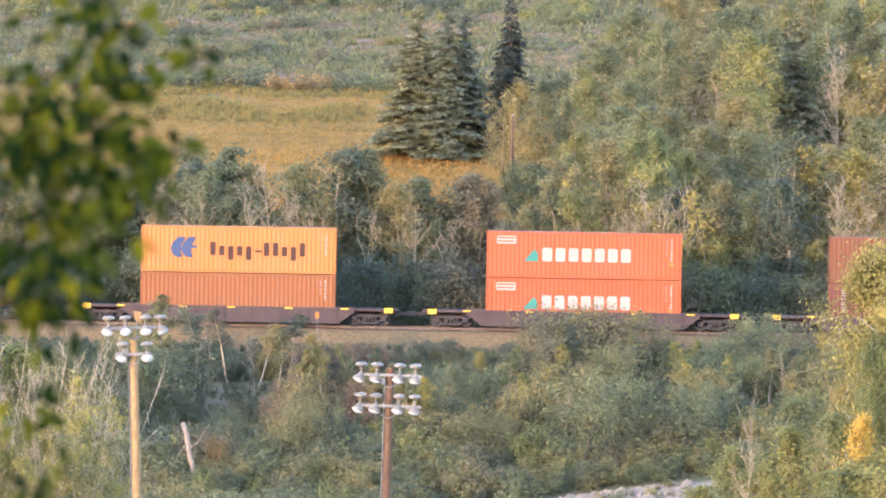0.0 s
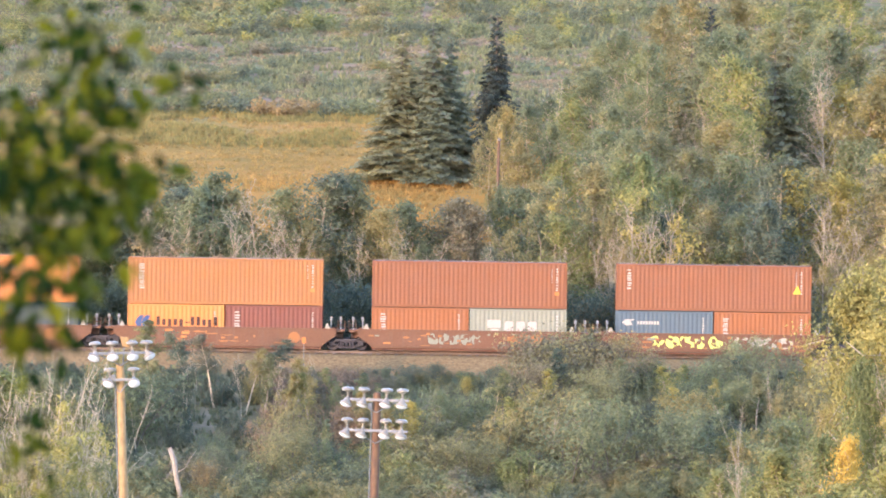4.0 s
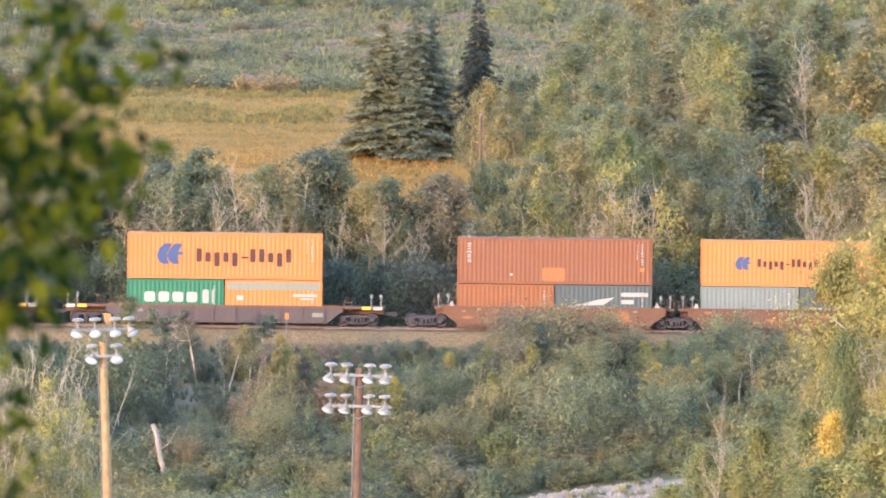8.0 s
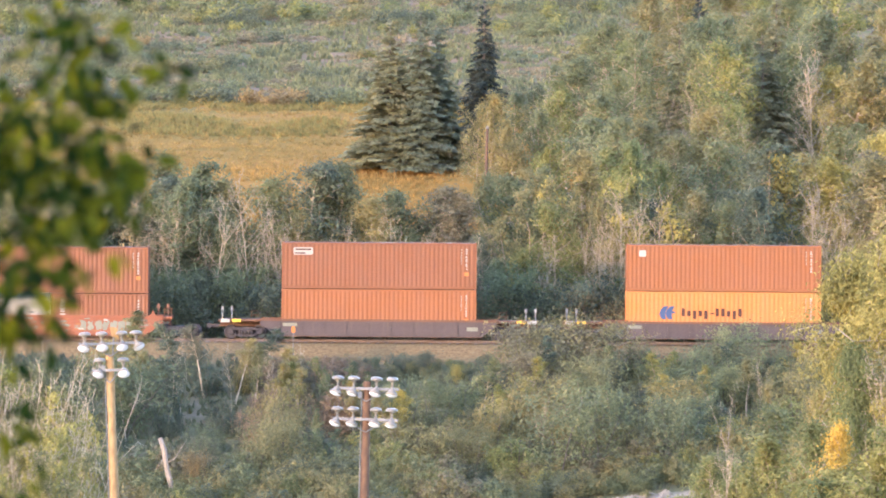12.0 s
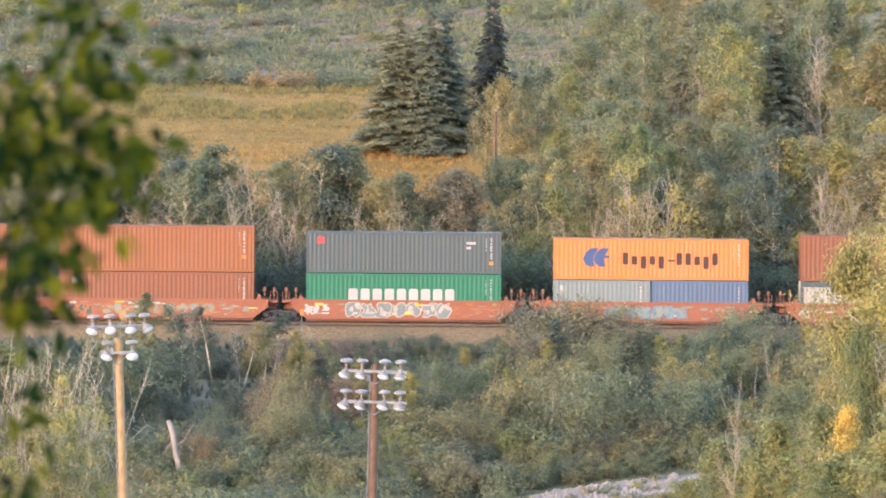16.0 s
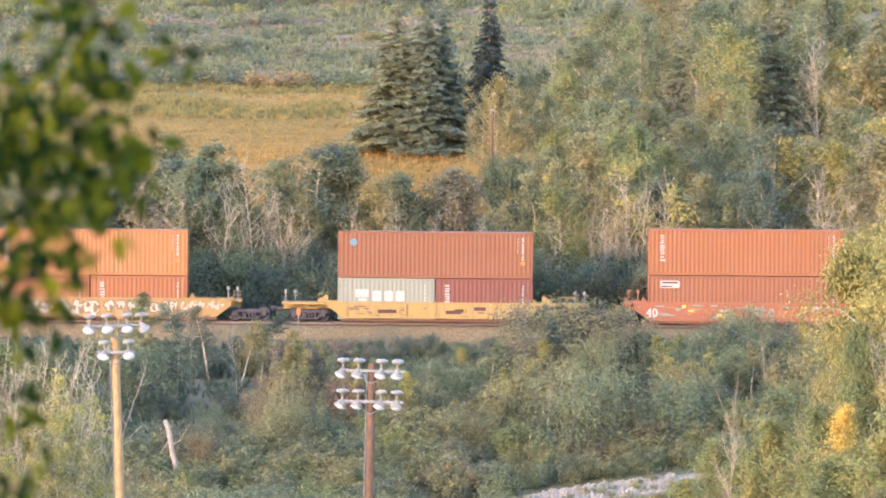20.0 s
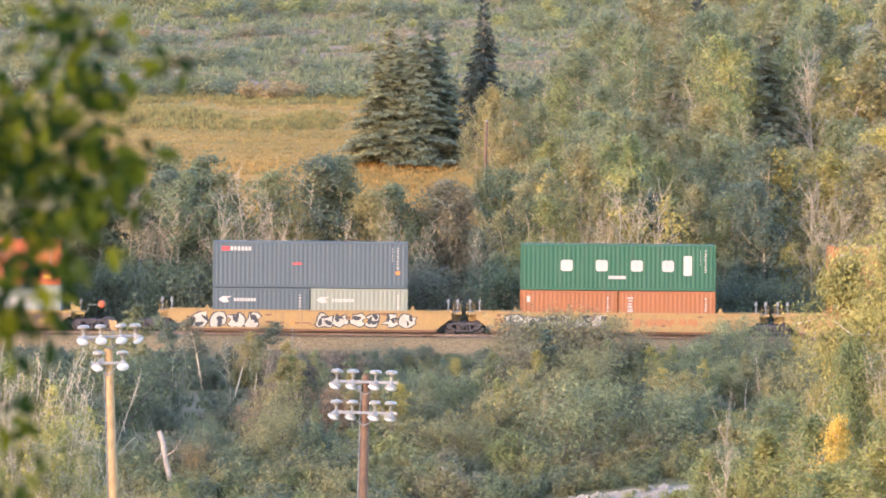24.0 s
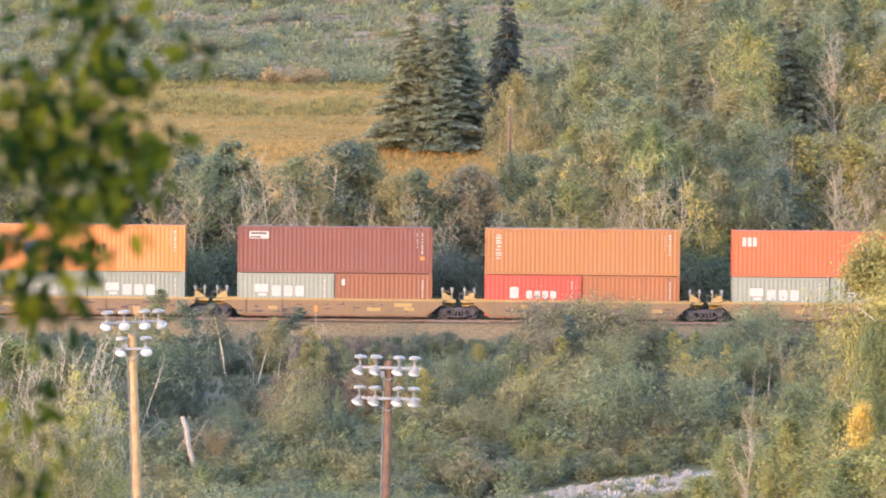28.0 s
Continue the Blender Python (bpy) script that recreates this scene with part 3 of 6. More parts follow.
def build_plants():
    R = plants_rng.uniform
    # the tree line behind the track
    for y0, step, lo, hi in ((10.5, 2.8, 0.35, 0.6), (14, 2.7, 0.7, 0.95), (20, 2.7, 0.8, 1.05), (27, 3.0, 0.75, 1.0)):
        x = -48.0
        while x < 48:
            tall = float(np.interp(x, (-48, -22, -13, -9, -6, 0, 3, 10, 48), (10.5, 11.0, 11.8, 10.5, 8.2, 8.0, 10.5, 12.0, 13.0)))
            if y0 > 24 and -26 < x < 2:
                tall *= 0.8
            plant("aspen" if R(0, 1) < 0.8 else "birch", x + R(-0.8, 0.8), y0 + R(-1.6, 1.6), tall * R(lo, hi) * (0.85 if y0 < 10 else 1), line_leaf(x, y0), R(0.85, 1.25), None, "behind the railway")
            x += step * R(0.7, 1.3)
    x = -46.0
    while x < 46:
        plant("dome", x, 8.2 + R(-0.7, 0.9), R(3.9, 5.4), mixed([("dark", 3), ("green", 3), ("grey", 2)]), R(0.85, 1.1), None, "behind the railway")
        x += 2.3 * R(0.75, 1.25)
    for x, h in ((-15.3, 11.2), (-13.05, 11.6), (-10.7, 9.8), (-9.4, 8.6), (-7.2, 8.4), (-3.9, 9.2), (-2.6, 8.2), (-20, 10), (11.2, 10.8), (12.1, 10.2), (13.2, 11.2), (23.4, 11.4), (25.2, 11.8), (24.3, 10), (2.4, 7.0), (-26, 10), (29, 11), (-17.8, 9.5), (5.6, 8.2)):
        plant("bare", x, 9.8 + R(-0.5, 0.6), h, wide=1.0, where="behind the railway")
    for x, h in ((9.1, 9.4), (10.0, 9.0), (-11.9, 8.4), (26.2, 10.5)):
        plant("fan", x, 9.6, h, wide=0.9, where="behind the railway")
    for x, y, h in ((14.0, 11.5, 10.6), (14.9, 12.2, 11), (10.4, 17, 11.5), (12.6, 18, 12), (13.4, 17.5, 11), (-6, 16, 8.6), (5.5, 24, 10)):
        plant("birch", x, y, h, "yellow", 1.0, None, "behind the railway")
    # a denser stand between the track and the field
    x = -30.0
    while x < 3:
        low = x > -6.5
        plant("aspen", x + R(-0.5, 0.5), 17 + R(-2, 2), R(8.3, 9.6) if low else R(9.6, 11.0), ("grey", "green", "olive")[int(x * -10) % 3] if low else mixed([("green", 4), ("dark", 4), ("olive", 1)]), R(1.15, 1.5), None, "behind the railway")
        x += 2.1 * R(0.8, 1.2)
    # woods on the hill to the right of the field
    for y0 in (34, 41, 49, 57, 66, 77, 90, 106, 124):
        x = np.interp(y0, (34, 60, 90, 130), (1.2, 3.2, 5.4, 12.0))
        while x < 62:
            edge = min(1.0, 0.62 + 0.05 * (x - np.interp(y0, (34, 60, 90, 130), (1.2, 3.2, 5.4, 12.0))))
            form = "spruce" if (y0 > 50 and R(0, 1) < 0.05) else "aspen"
            if 36 < y0 < 62 and 20.6 < x < 26.4 or 50 < y0 < 71 and 15.3 < x < 18.6 or y0 < 60 and x < 4.2 and y0 > 37:
                x += 1.2
                continue
            plant(form, x + R(-1, 1), y0 + R(-3, 3), R(9.0, 12.5) * edge, drift(x, y0, [("dark", 1.6), ("green", 4.2), ("lime", 1.8), ("olive", 4.2)] if x < 24 else [("green", 3.4), ("yellow", 1), ("olive", 4)]), R(1.0, 1.35), None, "in the hill wood")
            x += 4.6 * R(0.7, 1.3)
    for x, y, h in ((25.9, 56, 14.0), (26.5, 57, 11.5), (33.5, 56, 13), (35.5, 64, 12.0), (12, 52, 8), (15.5, 58, 9), (31, 36, 10), (28.5, 38, 9)):
        plant("bare", x, y, h, wide=0.9, where="in the hill wood")
    for x, y, h, w in ((3.1, 55, 9.4, 0.85), (1.9, 57, 8.4, 0.75), (4.4, 52, 8.0, 0.9)):
        plant("aspen", x, y, h, "olive", w, None, "by the hill wood")
    for i in range(5):
        plant("bare", 6 + i * 5.3 + R(-0.8, 0.8), R(38, 90), R(8.5, 12.0), wide=0.9, where="in the hill wood")
    # spruces marked deep carry their shade in the needle colour
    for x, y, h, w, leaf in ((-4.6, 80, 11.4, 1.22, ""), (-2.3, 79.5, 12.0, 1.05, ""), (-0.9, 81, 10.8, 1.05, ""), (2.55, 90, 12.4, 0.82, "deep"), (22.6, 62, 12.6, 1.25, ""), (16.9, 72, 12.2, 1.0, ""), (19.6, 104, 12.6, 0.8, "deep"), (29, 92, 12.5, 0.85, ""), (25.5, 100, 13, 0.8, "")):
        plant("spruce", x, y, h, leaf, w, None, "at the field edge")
    # thickets along the top of the field and on the weedy slope above
    for i in range(80):
        x = -56 + i * 0.85 + R(-0.5, 0.5)
        if x < 9:
            brush(x, 133 + R(-2, 6), R(1.2, 2.6), "straw" if -17 < x < -9.5 and R(0, 1) < 0.75 else mixed([("dark", 3), ("grey", 2), ("green", 3), ("olive", 1.2), ("straw", 0.6)]), R(1.0, 1.6))
    for i in range(46):
        x0, y0, leaf = R(-50, 46), R(140, 225), mixed([("dark", 4), ("green", 4), ("olive", 1.5)])
        for _ in range(7):
            brush(x0 + R(-3.2, 3.2), y0 + R(-3, 3), R(0.9, 1.9), leaf if R(0, 1) < 0.8 else "green", R(1.0, 1.6))
    for i in range(900):
        y, x = R(137, 262), R(-56, 50)
        if noise.noise(Vector((x * 0.05, y * 0.09, 7))) > 0.0:
            brush(x, y, R(0.35, 0.9), mixed([("dark", 3), ("green", 4), ("olive", 3), ("grey", 3)]), R(1.0, 1.8))
    for i in range(760):
        y = R(138, 268)
        x = R(-56, 50)
        if noise.noise(Vector((x * 0.06, y * 0.06, 1))) + R(-0.35, 0.35) > -0.05 or y > 212:
            brush(x, y, R(0.8, 2.3) * (1.35 if y > 212 else 1), mixed([("dark", 2), ("green", 4), ("olive", 3), ("lime", 3), ("yellow", 2.5)] if y > 205 else [("dark", 4), ("green", 4), ("olive", 2), ("grey", 2), ("yellow", 0.7), ("straw", 0.7)]), R(0.9, 1.7))
    # brush on the bank below the track
    for y0, step, lo, hi in ((-6.9, 1.0, 0.35, 0.65), (-8.6, 1.3, 0.7, 1.15), (-11.5, 1.9, 1.2, 2.2), (-16, 2.5, 1.6, 3.2), (-21, 2.7, 2.0, 3.7), (-26.5, 2.9, 2.2, 4.4), (-32.5, 3.1, 2.2, 4.6), (-39, 3.1, 2.2, 4.6)):
        x = -34.0
        while x < 36:
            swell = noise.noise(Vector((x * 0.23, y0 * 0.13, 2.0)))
            h = R(lo, hi) * (1.25 if x < -3.5 and y0 < -14 else 1.05) * (1.0 + 0.75 * swell)
            if -10 < x < 4.5 and y0 > -13:
                h *= 0.72
            if -17.6 < x < -11.6 and -40 < y0 < -14:
                h = min(max(h, 1.5), 2.5)
            # hollows take the dark leaf, which paints in the shade between bushes
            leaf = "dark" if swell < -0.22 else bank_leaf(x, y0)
            form = plants_rng.choice(("shrub", "shrub", "shrub", "upright", "upright", "dome"))
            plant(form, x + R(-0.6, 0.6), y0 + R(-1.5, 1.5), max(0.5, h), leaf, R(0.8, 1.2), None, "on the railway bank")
            x += step * R(0.7, 1.3)
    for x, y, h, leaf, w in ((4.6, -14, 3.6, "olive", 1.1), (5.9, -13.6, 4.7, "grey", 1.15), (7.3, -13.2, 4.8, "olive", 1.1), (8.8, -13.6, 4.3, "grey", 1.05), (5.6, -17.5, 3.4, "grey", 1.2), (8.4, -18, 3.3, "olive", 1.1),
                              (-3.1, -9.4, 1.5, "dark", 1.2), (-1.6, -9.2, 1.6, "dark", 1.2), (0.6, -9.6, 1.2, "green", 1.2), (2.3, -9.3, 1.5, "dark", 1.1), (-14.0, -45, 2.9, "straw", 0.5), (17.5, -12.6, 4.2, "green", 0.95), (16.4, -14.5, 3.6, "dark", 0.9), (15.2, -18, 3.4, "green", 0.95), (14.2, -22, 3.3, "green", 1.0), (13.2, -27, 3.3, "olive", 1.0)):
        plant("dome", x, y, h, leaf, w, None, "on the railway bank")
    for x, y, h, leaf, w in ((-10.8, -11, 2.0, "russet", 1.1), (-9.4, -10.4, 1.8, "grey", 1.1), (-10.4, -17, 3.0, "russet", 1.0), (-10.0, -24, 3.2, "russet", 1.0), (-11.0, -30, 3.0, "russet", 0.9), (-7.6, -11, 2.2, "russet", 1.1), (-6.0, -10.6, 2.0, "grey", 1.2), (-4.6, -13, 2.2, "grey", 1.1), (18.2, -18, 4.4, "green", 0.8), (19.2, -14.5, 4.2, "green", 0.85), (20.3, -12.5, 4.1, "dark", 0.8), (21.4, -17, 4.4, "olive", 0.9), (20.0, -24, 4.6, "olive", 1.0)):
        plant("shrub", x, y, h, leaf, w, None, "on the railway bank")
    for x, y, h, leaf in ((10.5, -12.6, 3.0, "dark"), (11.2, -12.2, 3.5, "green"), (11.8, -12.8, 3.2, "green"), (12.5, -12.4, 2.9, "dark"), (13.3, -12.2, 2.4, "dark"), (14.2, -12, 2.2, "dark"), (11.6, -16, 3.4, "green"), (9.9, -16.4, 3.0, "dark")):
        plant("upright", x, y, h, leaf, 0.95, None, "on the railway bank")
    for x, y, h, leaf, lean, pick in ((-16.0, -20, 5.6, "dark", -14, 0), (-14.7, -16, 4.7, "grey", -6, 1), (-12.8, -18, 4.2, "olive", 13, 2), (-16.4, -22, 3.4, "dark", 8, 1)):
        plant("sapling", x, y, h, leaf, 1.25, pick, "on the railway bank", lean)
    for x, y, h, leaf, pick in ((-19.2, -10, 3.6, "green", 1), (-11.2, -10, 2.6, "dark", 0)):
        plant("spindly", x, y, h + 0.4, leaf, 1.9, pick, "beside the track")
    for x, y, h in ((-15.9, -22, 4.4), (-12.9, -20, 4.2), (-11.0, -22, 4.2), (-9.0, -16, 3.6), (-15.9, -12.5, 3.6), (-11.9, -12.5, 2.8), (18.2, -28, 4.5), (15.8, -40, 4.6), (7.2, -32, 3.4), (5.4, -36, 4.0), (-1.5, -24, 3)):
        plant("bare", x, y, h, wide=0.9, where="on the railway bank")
    for i in range(44):
        x, y = -19 + i * 0.92 + R(-0.4, 0.4), R(-36, -13)
        if -18 < x < -11.6:
            continue
        plant("spindly", x, y, R(2.6, 4.2), plants_rng.choice(("olive", "green", "green", "yellow", "dark", "olive")), R(1.0, 1.5), None, "on the railway bank")
    # the valley floor in front of the bank
    for x, y, h, leaf, w in ((20.0, -107, 16.2, "yellow", 0.88), (22.2, -109, 17.6, "yellow", 0.9), (23.4, -112, 16.5, "olive", 1.0), (26, -104, 15, "green", 1.0), (19.0, -112, 12.6, "lime", 0.6), (17.3, -98, 9.8, "olive", 0.75), (21.2, -118, 11, "yellow", 0.8)):
        plant("poplar", x, y, h, leaf, w, int(x), "on the valley floor")
    for x, y, h, leaf, w in ((14.4, -92, 8.6, "green", 1.0), (12.8, -94, 6.6, "lime", 1.0), (15.8, -104, 8.4, "lime", 1.0), (13.8, -104, 6.2, "lime", 1.1), (11.0, -100, 5.2, "lime", 1.1), (17.0, -118, 6.8, "lime", 1.1), (9.4, -96, 4.0, "olive", 1.2), (16.8, -119.5, 9.4, "gold", 0.5), (16.3, -122, 7.2, "lime", 1.1), (17.5, -122, 7.5, "lime", 1.1), (15.9, -119, 6.2, "gold", 0.35), (16.9, -121, 7.6, "lime", 0.9), (17.6, -117, 9.4, "lime", 0.8), (13.6, -108, 5.9, "yellow", 0.5),
                              (15.2, -125, 6.2, "lime", 0.9), (16.8, -124, 7.0, "lime", 0.95), (18.2, -125, 8.4, "lime", 0.9), (14.2, -127, 5.0, "green", 0.9), (17.6, -128, 6.0, "olive", 0.9), (14.6, -118, 5.0, "lime", 0.9), (12.4, -112, 4.4, "lime", 1.2), (19.4, -126, 9.6, "lime", 0.8)):
        plant("aspen", x, y, h, leaf, w * 1.3, None, "on the valley floor")
    for x, y, h in ((18.6, -113, 12.6), (12.7, -105, 9.3), (19.8, -116, 13.4), (17.4, -119, 9.0), (20.6, -119, 12.0)):
        plant("bare", x, y, h, wide=0.9, where="beside the poplars")
    for i in range(34):
        x = -22 + i * 0.95 + R(-0.4, 0.4)
        if x < 2.6:
            brush(x, -64 + R(-9, 8), R(2.6, 4.4) * (0.55 if x > -2 else 0.8 if x > -9 else 1.0), mixed([("lime", 1), ("green", 4), ("olive", 5), ("dark", 1.5), ("russet", 0.6)]), R(0.9, 1.3))
    for i in range(150):
        x, y = R(-12, 17), R(-59, -43)
        if y - 0.45 * x < -54.6 or y - 0.45 * x > -49.6 or x < 1.5 or x > 12.3:
            brush(x, y, R(0.9, 1.9), mixed([("lime", 1.5), ("olive", 4), ("green", 3), ("dark", 1)]), R(0.9, 1.3))
    for i in range(150):
        x, y = R(-27, 3.2), R(-60, -42)
        brush(x, y, R(1.5, 3.0), mixed([("lime", 1), ("green", 4), ("olive", 5), ("dark", 2), ("grey", 1)]), R(0.9, 1.3))
    for i in range(50):
        x = R(1, 18)
        brush(x, -48.6 + 0.45 * x + R(0, 2.6), R(1.2, 2.2), mixed([("green", 4), ("olive", 4), ("dark", 3), ("yellow", 0.6)]), R(0.9, 1.3))
    for i in range(22):
        x = R(1.6, 12.3)
        brush(x, R(-53.2, -50.2) + 0.45 * x, R(0.35, 0.85), mixed([("olive", 3), ("green", 3), ("yellow", 1)]), R(0.9, 1.4))
    for i in range(46):
        x = 0.5 + i * 0.28
        brush(x, -55.2 + 0.45 * x + R(-2.4, 0.8), R(0.7, 1.5), mixed([("lime", 2), ("olive", 3), ("green", 3), ("yellow", 1)]), R(0.9, 1.3))
    for i in range(60):
        brush(-26 + i * 0.9 + R(-0.4, 0.4), -41.8 + R(-1.2, 2.5), R(1.6, 3.2), mixed([("lime", 2), ("green", 3), ("olive", 4), ("dark", 3), ("grey", 2)]), R(0.9, 1.3))
    for i in range(16):
        brush(R(2.6, 15), -62 + R(-6, 6), R(0.9, 1.5), mixed([("green", 4), ("olive", 4), ("grey", 1)]), R(0.9, 1.3))
    for x, y, h, leaf in ((-20.6, -104, 11.2, "yellow"), (-18.6, -103, 10.6, "olive"), (-17.8, -102, 9.6, "yellow"), (-17.4, -104, 9.2, "olive"), (-20.2, -109, 8.2, "olive"), (-18.2, -108, 7.4, "yellow"), (-16.6, -109, 6.6, "yellow"), (-22, -106, 11.2, "olive")):
        plant("aspen", x, y, h, leaf, 0.95, None, "on the valley floor")
    for x, y, h in ((-20.4, -115, 13.2), (-19.6, -117, 12.0), (-18.6, -116, 12.8), (-17.7, -117, 11.8), (-16.9, -115, 11.6), (-21.6, -116, 13), (-16.2, -114, 8.4)):
        plant("fan", x, y, h, wide=0.8, where="on the valley floor")
    for x, y, h, leaf in ((-19.0, -118, 9.6, "yellow"), (-20.8, -118, 10, "yellow"), (-17.3, -118, 10.2, "yellow"), (-16.2, -113, 11.2, "yellow"), (-14.9, -114, 3.4, "yellow"), (-20.2, -122, 8.6, "olive"), (-18.4, -122, 7.6, "yellow"), (-17.0, -121, 8.8, "olive"), (-16.1, -121, 7.0, "yellow")):
        plant("birch", x, y, h, leaf, 0.9, None, "on the valley floor")
    for i in range(26):
        brush(-15 + i * 0.8 + R(-0.4, 0.4), -45.6 + R(-1.0, 1.0), R(1.3, 2.4), mixed([("lime", 2), ("olive", 4), ("green", 2), ("russet", 1)]), R(0.9, 1.3))
    build_thickets()


build_plants()


def tufts(name, seed, count, area, size, tall, mat, label, category, earth=0):
    """Grass or weeds that nobody could count: upright blades in tufts."""
    rng = np.random.default_rng(seed)
    x0, x1, y0, y1 = area
    v, f = [], []
    for _ in range(count):
        x, y = rng.uniform(x0, x1), rng.uniform(y0, y1)
        if earth and (noise.noise(Vector((x * 0.11, y * 0.07, 4.0))) < -0.10) != (earth > 0):
            continue
        z = ground_z(x, y) - 0.03
        for _ in range(4):
            a = rng.uniform(0, 6.3)
            h = tall * rng.uniform(0.5, 1.2)
            dx, dy = size * math.cos(a), size * math.sin(a)
            ox, oy = rng.normal(size=2) * size
            lx, ly = rng.normal(size=2) * h * 0.25
            k = len(v)
            v += [(x + ox - dx, y + oy - dy, z), (x + ox + dx, y + oy + dy, z), (x + ox + lx, y + oy + ly, z + h)]
            f.append((k, k + 1, k + 2))
    me = mesh_of(name, v, f)
    me.materials.append(mat)
    return tagged(new(name, me), label, category, "", "stuff")


HAY = foliage("dry_grass", (0.30, 0.19, 0.062), (0.345, 0.21, 0.07), (0.39, 0.23, 0.08), 0.6)
MEADOW = foliage("meadow_grass", (0.215, 0.180, 0.062), (0.265, 0.200, 0.068), (0.31, 0.215, 0.076), 0.6)
WEED = foliage("slope_weeds", (0.086, 0.097, 0.058), (0.118, 0.128, 0.072), (0.157, 0.153, 0.085), 0.35)
tufts("meadow_grass", 13, 9000, (-44, 12, 108, 140), 0.10, 0.42, MEADOW, "yellow-green grass along the field's upper edge", "grass", -1)
tufts("edge_grass", 15, 5000, (-34, 14, 56, 82), 0.07, 0.38, HAY, "taller dry grass round the spruces", "grass", 1)
tufts("dry_grass", 3, 9000, (-44, 12, 84, 134), 0.07, 0.22, HAY, "dry golden grass on the hillside field", "grass")
tufts("slope_weeds", 4, 20000, (-54, 40, 134, 262), 0.12, 0.5, WEED, "green and yellow weeds on the upper slope", "weeds", -1)
STALK = foliage("dry_stalks", (0.142, 0.112, 0.065), (0.20, 0.152, 0.09), (0.26, 0.192, 0.115), 0.3)
tufts("dry_stalks", 7, 26000, (-54, 30, 136, 262), 0.10, 0.28, STALK, "tan dry stalks on bare earth of the upper slope", "weeds", 1)
tufts("valley_grass", 8, 4000, (-26, 6, -66, -53), 0.09, 0.5, LEAF["olive"], "tall green grass at the foot of the bank", "grass")
tufts("bank_grass", 6, 5000, (-34, 36, -44, -6.5), 0.10, 0.45, WEED, "rough grass and weeds on the railway bank", "grass")


# ---- railway ----
def build_track():
    track = thing("railway_track", "single railway track of rusty rails on wooden sleepers in ballast", "railway track", Matrix(), "", "structure")
    for y in (-0.7535, 0.7535):
        ring = [(-0.07, -0.16), (0.07, -0.16), (0.07, -0.145), (0.012, -0.12), (0.012, -0.045), (0.036, -0.03), (0.036, 0), (-0.036, 0), (-0.036, -0.03), (-0.012, -0.045), (-0.012, -0.12), (-0.07, -0.145)]
        n = len(ring)
        v = [(x, y + a, b) for x in (-420.0, 420.0) for a, b in ring]
        f = [(i, (i + 1) % n, (i + 1) % n + n, i + n) for i in range(n)] + [tuple(range(n - 1, -1, -1)), tuple(range(n, 2 * n))]
        hang("rail", mesh_of("rail", v, f), RAIL, track)
    me = Shape().box(-0.115, 0.115, -1.3, 1.3, -0.34, -0.165, 0.015).mesh("sleeper")
    rng = random.Random(2)
    for i in range(-66, 67):
        hang("sleeper", me, TIE, track, pose(i * 0.56, rng.uniform(-0.03, 0.03), rng.uniform(-0.012, 0.008), 0, 0, rng.uniform(-1, 1)))
    far = Shape()
    for i in list(range(-420, -66)) + list(range(67, 420)):
        far.box(i * 0.56 - 0.115, i * 0.56 + 0.115, -1.3, 1.3, -0.34, -0.165)
    ob = hang("far_sleepers", far.mesh("far_sleepers"), TIE, track)
    ob["kind"] = "stuff"


build_track()


def build_rubble():
    """Pale broken stone along the foot of the bank."""
    rng = np.random.default_rng(12)
    s = Shape()
    for _ in range(2600):
        x = rng.uniform(1.6, 12.3)
        y = rng.uniform(-53.3, -50.0) + 0.45 * x
        r = rng.uniform(0.06, 0.2) * (1.6 if rng.random() < 0.12 else 1)
        z = ground_z(x, y)
        v = [(x + r * a * rng.uniform(0.6, 1.3), y + r * b * rng.uniform(0.6, 1.3), z + r * c * rng.uniform(0.5, 1.0)) for a, b, c in ((1, 0, 0.1), (-1, 0, 0.1), (0, 1, 0.1), (0, -1, 0.1), (0.1, 0.1, 1.0), (0, 0, -0.6))]
        s.put(v, [(0, 2, 4), (2, 1, 4), (1, 3, 4), (3, 0, 4), (2, 0, 5), (1, 2, 5), (3, 1, 5), (0, 3, 5)])
    me = s.mesh("rubble")
    me.materials.append(paint("pale_stone", (0.25, 0.198, 0.135), 0.9, 0.4, (0.2, 0.17, 0.13)))
    tagged(new("rubble", me), "pale broken stone along the foot of the bank", "rubble", "", "stuff")


build_rubble()


# ---- train ----
HC, STD = 2.896, 2.591
FT40, FT20 = 12.192, 6.058
FACE = -1.219


def speed_way(t):
    """How far the train has gone after t seconds."""
    return 13.0377 * t + 0.0029 * t * t


MOVING = []


def corrugated(length, height):
    """One side wall: upright trapezoid corrugations between the rails."""
    s = Shape()
    z0, z1 = 0.15, height - 0.10
    x0, x1 = -length / 2 + 0.12, length / 2 - 0.12
    n = round((x1 - x0) / 0.278)
    p = (x1 - x0) / n
    xs = []
    for i in range(n):
        xs += [(x0 + p * (i + 0.0), 0.026), (x0 + p * (i + 0.22), 0.026), (x0 + p * (i + 0.50), 0.008), (x0 + p * (i + 0.72), 0.008)]
    xs.append((x1, 0.026))
    v = [(x, FACE + d, z) for z in (z0, z1) for x, d in xs]
    m = len(xs)
    f = [(i, i + 1, i + 1 + m, i + m) for i in range(m - 1)]
    return s.put(v, f).mesh("side_wall")


